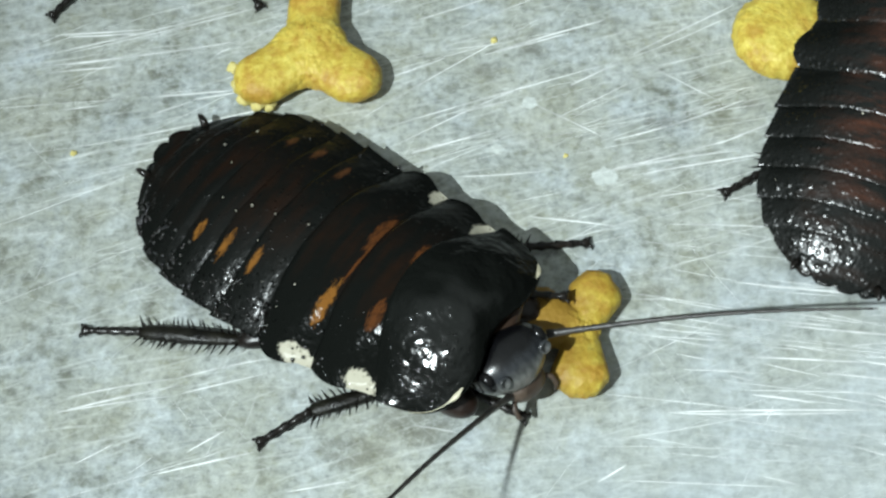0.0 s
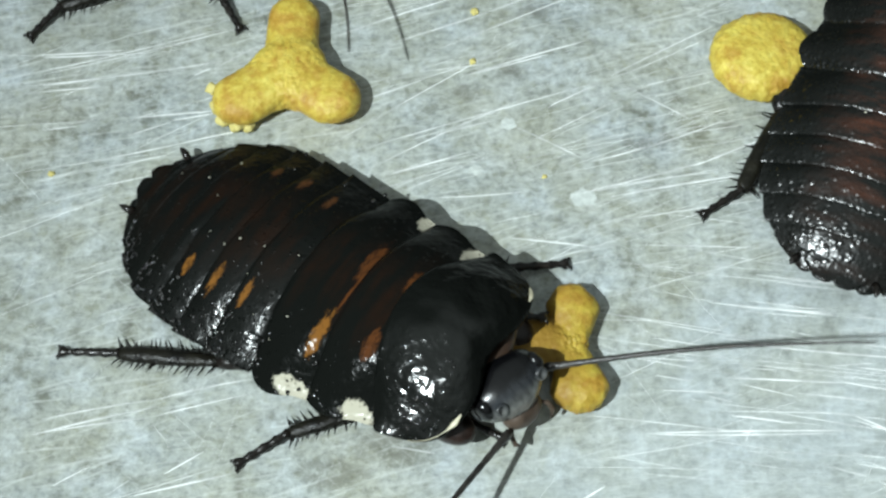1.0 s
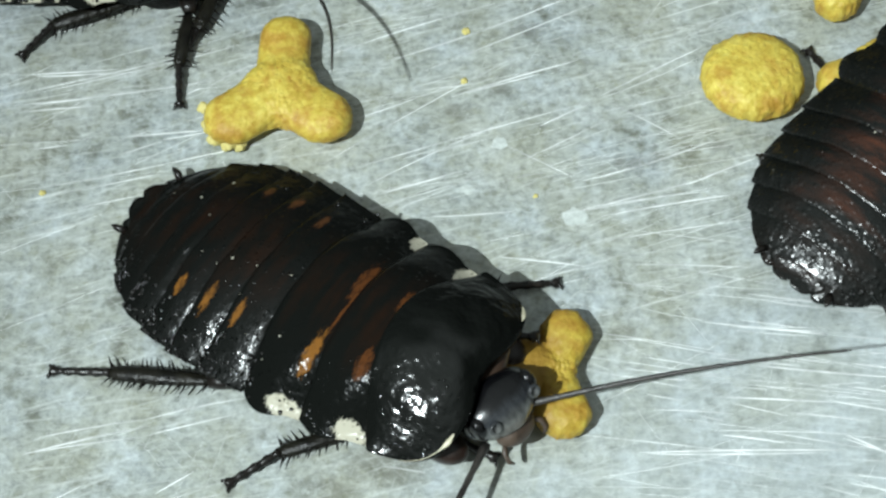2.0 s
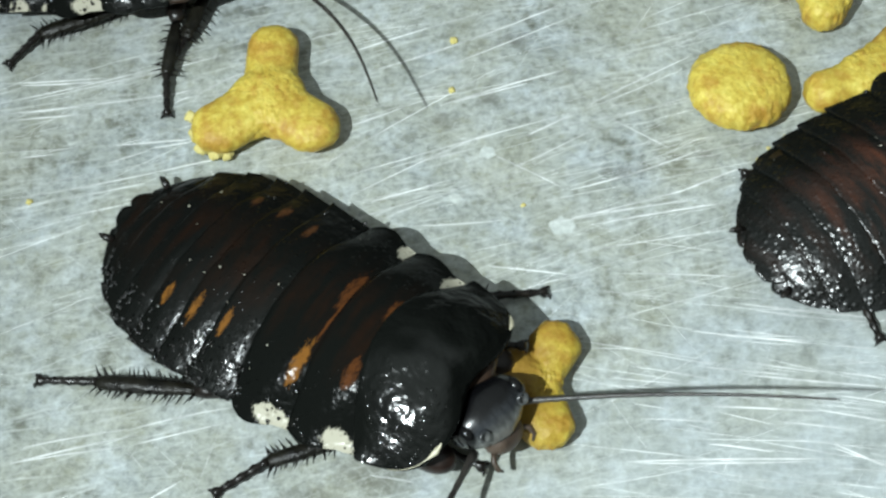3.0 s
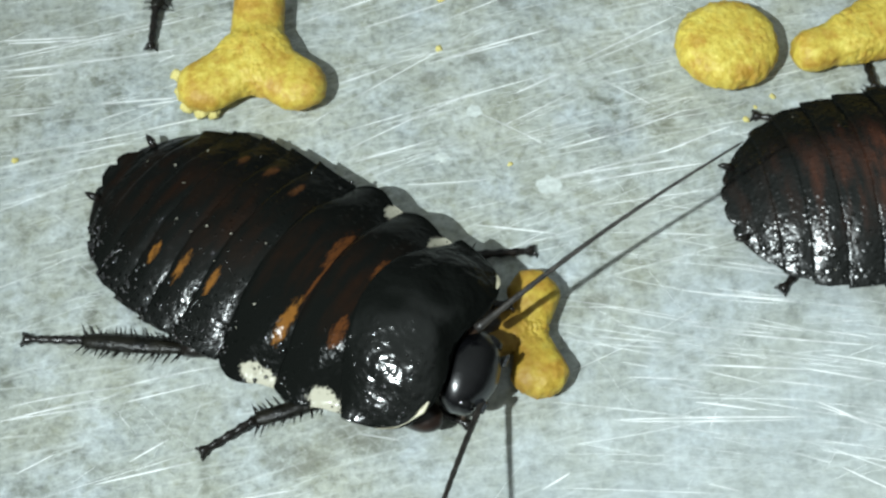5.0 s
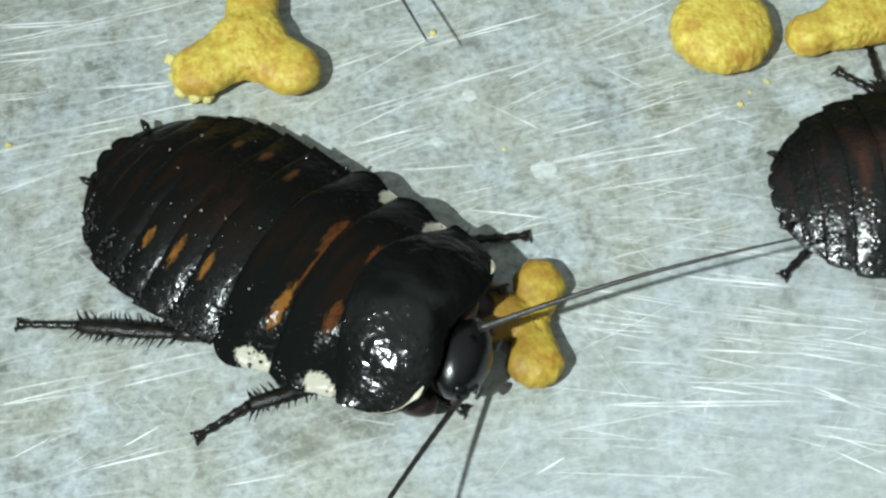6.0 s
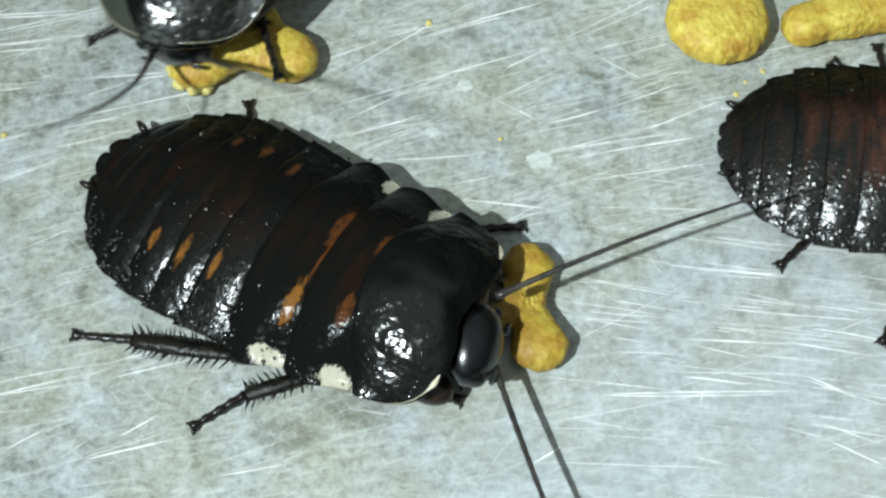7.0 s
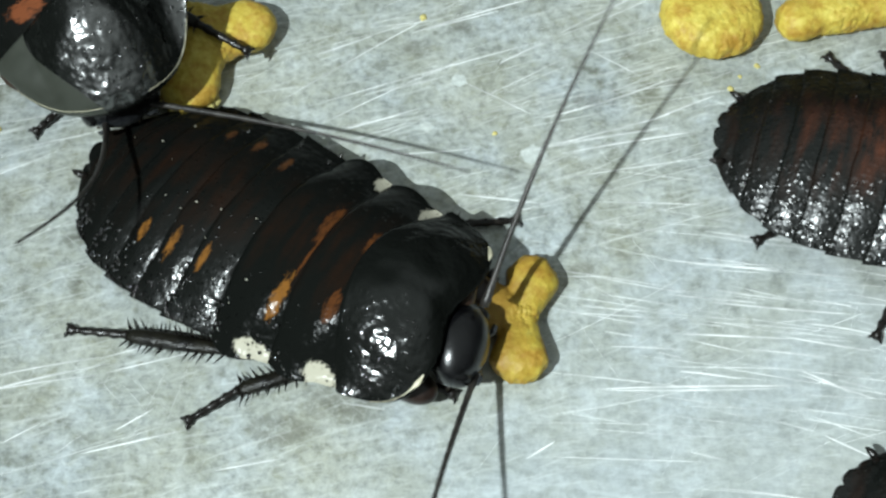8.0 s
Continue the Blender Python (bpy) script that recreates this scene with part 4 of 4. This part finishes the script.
def at_time(rows, t):
    """Values of numeric rows (seconds first) at t, between rows in straight lines."""
    ts = [r[0] for r in rows]
    return [float(np.interp(t, ts, [r[k] for r in rows])) for k in range(1, len(rows[0]))]


def flat_pose(x, y, turn, z=0.0):
    return pose(x * MM, y * MM, z * MM, 0, 0, turn)


def body_pose(x, y, turn, z=0.0, dip=0.0):
    return flat_pose(x, y, turn, z) @ pose(0, 0, 0, 0, dip, 0)


def feeler_pose(bx, by, bz, tx, ty, tz):
    d = Vector((tx - bx, ty - by, tz - bz)).normalized()
    side = Vector((0, 0, 1)).cross(d).normalized()
    m = Matrix((d, side, d.cross(side))).transposed().to_4x4()
    return Matrix.Translation(Vector((bx, by, bz)) * MM) @ m


# each leg: (name, foot x, foot y, direction from claw to hip in degrees, shape)
hind = dict(tarsus=5.6, tibia=9.3, femur=6.5, bend=-3.0, knee=20.0, thick=1.3, spines=12)
angled = dict(tarsus=4.6, tibia=9.5, femur=6.5, bend=-30.0, knee=10.0, thick=1.35, spines=11)
middle = dict(tarsus=5.4, tibia=7.2, femur=5.5, bend=-16.0, knee=10.0, thick=1.15, spines=7)
kinked = dict(tarsus=4.6, tibia=6.4, femur=5.5, bend=-10.0, knee=10.0, thick=1.15, spines=7)
cocked = dict(tarsus=4.8, tibia=9.8, femur=6.0, bend=30.0, knee=15.0, thick=1.35, spines=9)
fore = dict(tarsus=6.0, tibia=4.2, femur=4.5, bend=6.0, knee=10.0, thick=0.8, spines=4)
stout = dict(fore, thick=1.1)
spiny = dict(fore, tarsus=3.8, tibia=6.6, thick=1.2, spines=6)


def stand(root, base, name, x, y, turn, shape, seed):
    limb = leg(root, name, seed=seed, **shape)
    limb.matrix_basis = base.inverted() @ flat_pose(x, y, turn)
    return limb


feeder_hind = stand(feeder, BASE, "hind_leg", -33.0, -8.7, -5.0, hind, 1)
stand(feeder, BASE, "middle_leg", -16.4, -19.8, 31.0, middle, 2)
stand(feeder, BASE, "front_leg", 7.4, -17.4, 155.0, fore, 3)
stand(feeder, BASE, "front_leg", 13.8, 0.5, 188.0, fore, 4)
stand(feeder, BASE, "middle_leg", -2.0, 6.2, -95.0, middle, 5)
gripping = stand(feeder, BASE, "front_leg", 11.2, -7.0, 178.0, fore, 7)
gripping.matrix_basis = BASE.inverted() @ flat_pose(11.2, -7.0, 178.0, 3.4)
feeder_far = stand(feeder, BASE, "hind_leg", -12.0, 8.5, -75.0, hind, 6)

ROVER = [(0, 43.8, 13.6, 67), (0.5, 45.6, 15.1, 67), (1, 46.7, 16.0, 65), (1.5, 48.1, 15.6, 58), (2.8, 50.7, 12.4, 30), (3.5, 51.9, 12.0, 26),
         (4.0, 52.0, 9.4, 16), (4.5, 52.2, 9.0, 14), (4.7, 52.2, 7.8, 10), (5.8, 56.3, 5.8, 3), (6.0, 57.5, 5.2, 2), (6.5, 53.4, 5.2, -8.6),
         (7.0, 53.1, 5.5, -10.9), (7.5, 53.1, 5.6, -10.5), (8.0, 52.7, 3.1, -20)]
# seconds, x, y, heading, height, nose down
COMER = [(0, -36.3, 45.8, -2, 0, 0), (1.0, -35.7, 44.4, -5, 0, 0), (1.5, -35.3, 42.3, -8, 0, 0), (3.5, -35.3, 42.2, -8, 0, 0), (4.2, -35.3, 43.9, -8, 0, 0), (4.7, -34.3, 45.3, -6, 0, 0),
         (5.2, -25.3, 60.4, -40, 0, 0), (5.8, -14.0, 68.1, -80, 4.9, 14), (6.5, -14.5, 52.5, -88, 4.9, 14), (6.6, -16.3, 46.3, -89, 5.4, 14), (6.7, -16.9, 43.6, -89.5, 5.9, 14),
         (6.8, -16.7, 41.9, -90, 6.2, 14.0), (7.0, -15.6, 37.7, -101, 6.2, 14.0), (7.2, -15.6, 35.6, -112, 6.2, 14.0), (7.4, -18.0, 35.0, -105, 6.2, 14.0),
         (7.6, -25.7, 32.0, -82, 6.2, 14.0), (7.8, -31.1, 29.4, -69, 6.2, 14.0), (8.0, -32.4, 28.5, -64, 6.2, 14.0)]
EDGER = [(0, 76.0, -48.0, -30), (6.5, 72.0, -46.0, -30), (7.5, 60.5, -40.0, -34), (8.0, 57.0, -38.5, -36)]
# feet on the sheet, seconds first: x, y, direction to the hip
ROVER_FEET = [("hind_leg", cocked, [(0, 26.9, 5.9, 28), (1.0, 26.9, 5.8, 32), (1.3, 31.0, 10.0, 32), (1.5, 33.8, 14.0, 20), (4.7, 33.9, 14.1, -5), (5.2, 40.0, 17.5, -20), (5.8, 46.0, 19.6, -40), (8.0, 46.0, 19.6, -55)]),
              ("hind_leg", hind, [(0, 48.0, -4.0, 120), (2.8, 44.7, -4.7, 110), (3.5, 44.7, -4.7, 100), (3.9, 37.6, -3.8, 50), (7.5, 37.6, -3.9, 40), (8.0, 36.2, -1.8, 25)]),
              ("middle_leg", middle, [(0, 38.1, 27.7, -40), (1.5, 38.1, 27.7, -50), (2.8, 46.0, 28.0, -80), (8.0, 52.0, 20.0, -90)]),
              ("middle_leg", middle, [(0, 58.0, 8.0, 140), (4.7, 60.0, -8.0, 110), (6.0, 50.0, -10.5, 80), (7.0, 46.2, -11.9, 60), (8.0, 46.2, -11.9, 60)])]
COMER_FEET = [("hind_leg", angled, [(0, -40.2, 27.0, 50), (4.7, -40.2, 27.0, 50), (5.2, -36.0, 52.0, 20), (5.8, -26.0, 72.0, 0), (6.8, -24.0, 55.0, 0), (8.0, -46.0, 42.0, 0)]),
              ("middle_leg", kinked, [(0, -18.8, 28.2, 120), (1.0, -18.6, 28.0, 120), (1.4, -23.5, 20.8, 94), (4.7, -23.5, 20.8, 94), (5.2, -25.1, 26.8, 80), (6.0, -25.1, 26.8, 80), (6.6, -24.0, 38.0, 20), (8.0, -40.0, 30.0, 10)]),
              ("front_leg", spiny, [(0, -14.0, 38.0, 150), (1.0, -14.0, 38.0, 150), (1.4, -23.9, 26.6, 64), (4.7, -23.9, 26.6, 64), (5.8, -20.0, 52.0, 20), (6.8, -24.0, 30.0, 20), (7.1, -31.4, 17.6, 25), (7.5, -31.3, 18.0, 25), (7.8, -32.6, 10.2, 45), (8.0, -32.5, 10.1, 45)]),
              ("front_leg", stout, [(0, -10.0, 56.0, 200, 0), (4.7, -10.0, 56.0, 200, 0), (5.8, -6.0, 52.0, 130, 0), (6.7, -8.0, 26.0, 110, 2), (7.0, -9.5, 14.7, 107, 3.8), (7.2, -8.7, 14.8, 122, 3.9), (7.5, -9.3, 17.2, 134, 3.9), (7.8, -11.5, 16.0, 145, 3.9), (8.0, -11.9, 17.2, 150, 3.5)]),
              ("middle_leg", middle, [(0, -30.0, 64.0, -90), (4.7, -30.0, 64.0, -90), (5.8, 2.0, 70.0, 180), (6.8, 2.0, 46.0, 180), (8.0, -20.0, 46.0, 220)])]
EDGER_FEET = [("hind_leg", hind, [(0, 70.0, -66.0, 60), (8.0, 48.0, -56.0, 60)]), ("hind_leg", hind, [(0, 72.0, -30.0, -60), (8.0, 62.0, -20.0, -70)])]


def feet(root, rows, plan, keyed):
    seed = 11
    for name, shape, steps in plan:
        limb = leg(root, name, seed=seed, **shape)
        seed += 1
        keyed.append((limb, rows, steps))


KEYED = []
feet(rover, ROVER, ROVER_FEET, KEYED)
feet(comer, COMER, COMER_FEET, KEYED)
feet(edger, EDGER, EDGER_FEET, KEYED)
# feelers of the others in their animal's own space: seconds, lift and swing of the left one, lift and swing of the right one
SWING = {"rover": [(0, 12, 40, 12, -35), (2.0, 8, 25, 8, -50), (4.0, 14, 45, 14, -30), (6.0, 8, 30, 8, -45), (8.0, 12, 40, 12, -35)],
         "comer": [(0, 10, 25, 10, -15), (0.6, 10, 25, 10, -15), (1.0, 15, 30, 15, -65), (1.5, 30, 30, 30, -70), (2.8, 9, 30, 9, -50), (3.5, 24, 30, 24, -53), (4.0, 22, 30, 22, -50), (4.5, 24, 30, 24, -78), (4.7, 24, 40, 24, -80),
                   (5.8, 8, 60, 8, -80), (6.0, 19, 22, 8, -80), (6.2, 30, 34, 8, -78), (6.4, 36, 20, 8, -62), (6.5, 33, 25, 10, -57), (6.6, 42, 25, 43, -55), (6.7, 41, 30, 32, -41), (6.8, 29, 40, 48, -20), (6.9, 3, 82, 21, -7),
                   (7.0, 40, 62, 50, -10), (7.2, 40, 37, 50, -50), (7.3, 36, 33, 50, -50), (7.5, 37, 30, 50, -10), (7.7, 25, 36, 45, -50), (8.0, 19, 47, 45, -42)],
         "edger": [(0, 8, 30, 8, -30), (8, 8, 20, 8, -40)]}


def motions():
    times = sorted({r[0] for r in FEEDER_BODY} | {0.2, 2.0, 2.8, 3.5, 4.0, 4.3, 4.7, 5.8, 6.3})
    back = BASE.inverted()
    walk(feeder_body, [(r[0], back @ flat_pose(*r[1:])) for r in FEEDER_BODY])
    # head: seconds, ahead, aside, height, nod, turn
    nod = [(0, 20.1, 0.4, 5.5, -2, -8), (1.0, 20.2, 0.3, 5.4, -2, -10), (2.8, 20.1, 0.5, 5.4, -2, -8), (3.5, 20.1, 0.6, 5.4, 0, -8), (4.0, 20.1, 0.3, 5.3, 0, -8), (4.4, 20.0, 0.2, 5.5, 22, 4),
           (5.8, 19.9, 0.0, 5.6, 50, 13), (6.5, 19.9, 0.0, 5.6, 52, 16), (7.0, 19.8, -0.1, 5.7, 55, 16), (8.0, 19.8, -0.1, 5.7, 55, 17)]
    rows = []
    for t, x, y, z, tip, turn in nod:
        rows.append((t, back @ flat_pose(*at_time(FEEDER_BODY, t)) @ pose(x * MM, y * MM, z * MM, 0, tip, turn)))
    walk(feeder_head, rows)
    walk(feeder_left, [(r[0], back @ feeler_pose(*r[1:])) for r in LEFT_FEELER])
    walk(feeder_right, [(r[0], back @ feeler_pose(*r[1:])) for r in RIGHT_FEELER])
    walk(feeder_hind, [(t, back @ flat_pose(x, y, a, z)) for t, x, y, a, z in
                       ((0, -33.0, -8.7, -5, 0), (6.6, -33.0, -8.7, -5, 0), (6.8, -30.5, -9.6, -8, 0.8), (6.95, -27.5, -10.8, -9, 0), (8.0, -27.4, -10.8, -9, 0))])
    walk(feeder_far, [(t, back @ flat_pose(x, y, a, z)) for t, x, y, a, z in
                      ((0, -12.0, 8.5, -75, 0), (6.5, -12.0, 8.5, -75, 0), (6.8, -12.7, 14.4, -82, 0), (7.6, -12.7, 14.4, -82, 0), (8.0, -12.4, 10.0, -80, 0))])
    walk(meal, [(t, flat_pose(x - 0.4, y + 0.25, a)) for t, x, y, a in
                ((0, 13.1, -9.8, -11), (0.5, 13.5, -9.8, -4), (1.0, 14.0, -9.2, 3), (1.5, 13.8, -9.6, -1), (2.8, 13.6, -9.9, -6), (3.5, 13.4, -10.1, -10), (4.0, 13.4, -9.7, -4),
                 (4.5, 13.8, -9.0, 4), (4.7, 13.5, -8.9, 5), (5.8, 14.0, -9.6, -8), (6.0, 14.1, -9.5, -4), (6.5, 14.1, -8.9, 4), (7.0, 14.2, -8.9, 6), (7.5, 14.2, -10.0, -3), (8.0, 13.9, -10.6, -10))])
    walk(shared, [(t, flat_pose(x, y, a)) for t, x, y, a in
                  ((0, -13.4, 21.4, 0), (6.8, -13.4, 21.4, 0), (7.0, -13.4, 21.4, 3), (7.5, -15.2, 20.4, 27), (8.0, -17.5, 20.0, 52))])
    for root, rows in ((rover, ROVER), (comer, COMER), (edger, EDGER)):
        walk(root, [(r[0], body_pose(*r[1:])) for r in rows])
    for limb, rows, steps in KEYED:
        ts = sorted({r[0] for r in rows} | {r[0] for r in steps})
        walk(limb, [(t, body_pose(*at_time(rows, t)).inverted() @ flat_pose(*at_time(steps, t))) for t in ts])
    for name, head, left, right in (("rover", rover_head, rover_left, rover_right), ("comer", comer_head, comer_left, comer_right), ("edger", edger_head, edger_left, edger_right)):
        ahead = 18.9 if name == "comer" else 20.2
        lift = 4.1 if name == "comer" else 4.2
        still = pose(ahead * MM, 0, lift * MM, 0, 48 if name == "comer" else 20, 0)
        walk(head, [(0, still), (8, still)])
        walk(left, [(t, pose((ahead + 2.0) * MM, 2.4 * MM, (lift - 0.15) * MM, 0, -up, a)) for t, up, a, _, _ in SWING[name]])
        walk(right, [(t, pose((ahead + 2.0) * MM, -2.4 * MM, (lift - 0.15) * MM, 0, -up, b)) for t, _, _, up, b in SWING[name]])


motions()
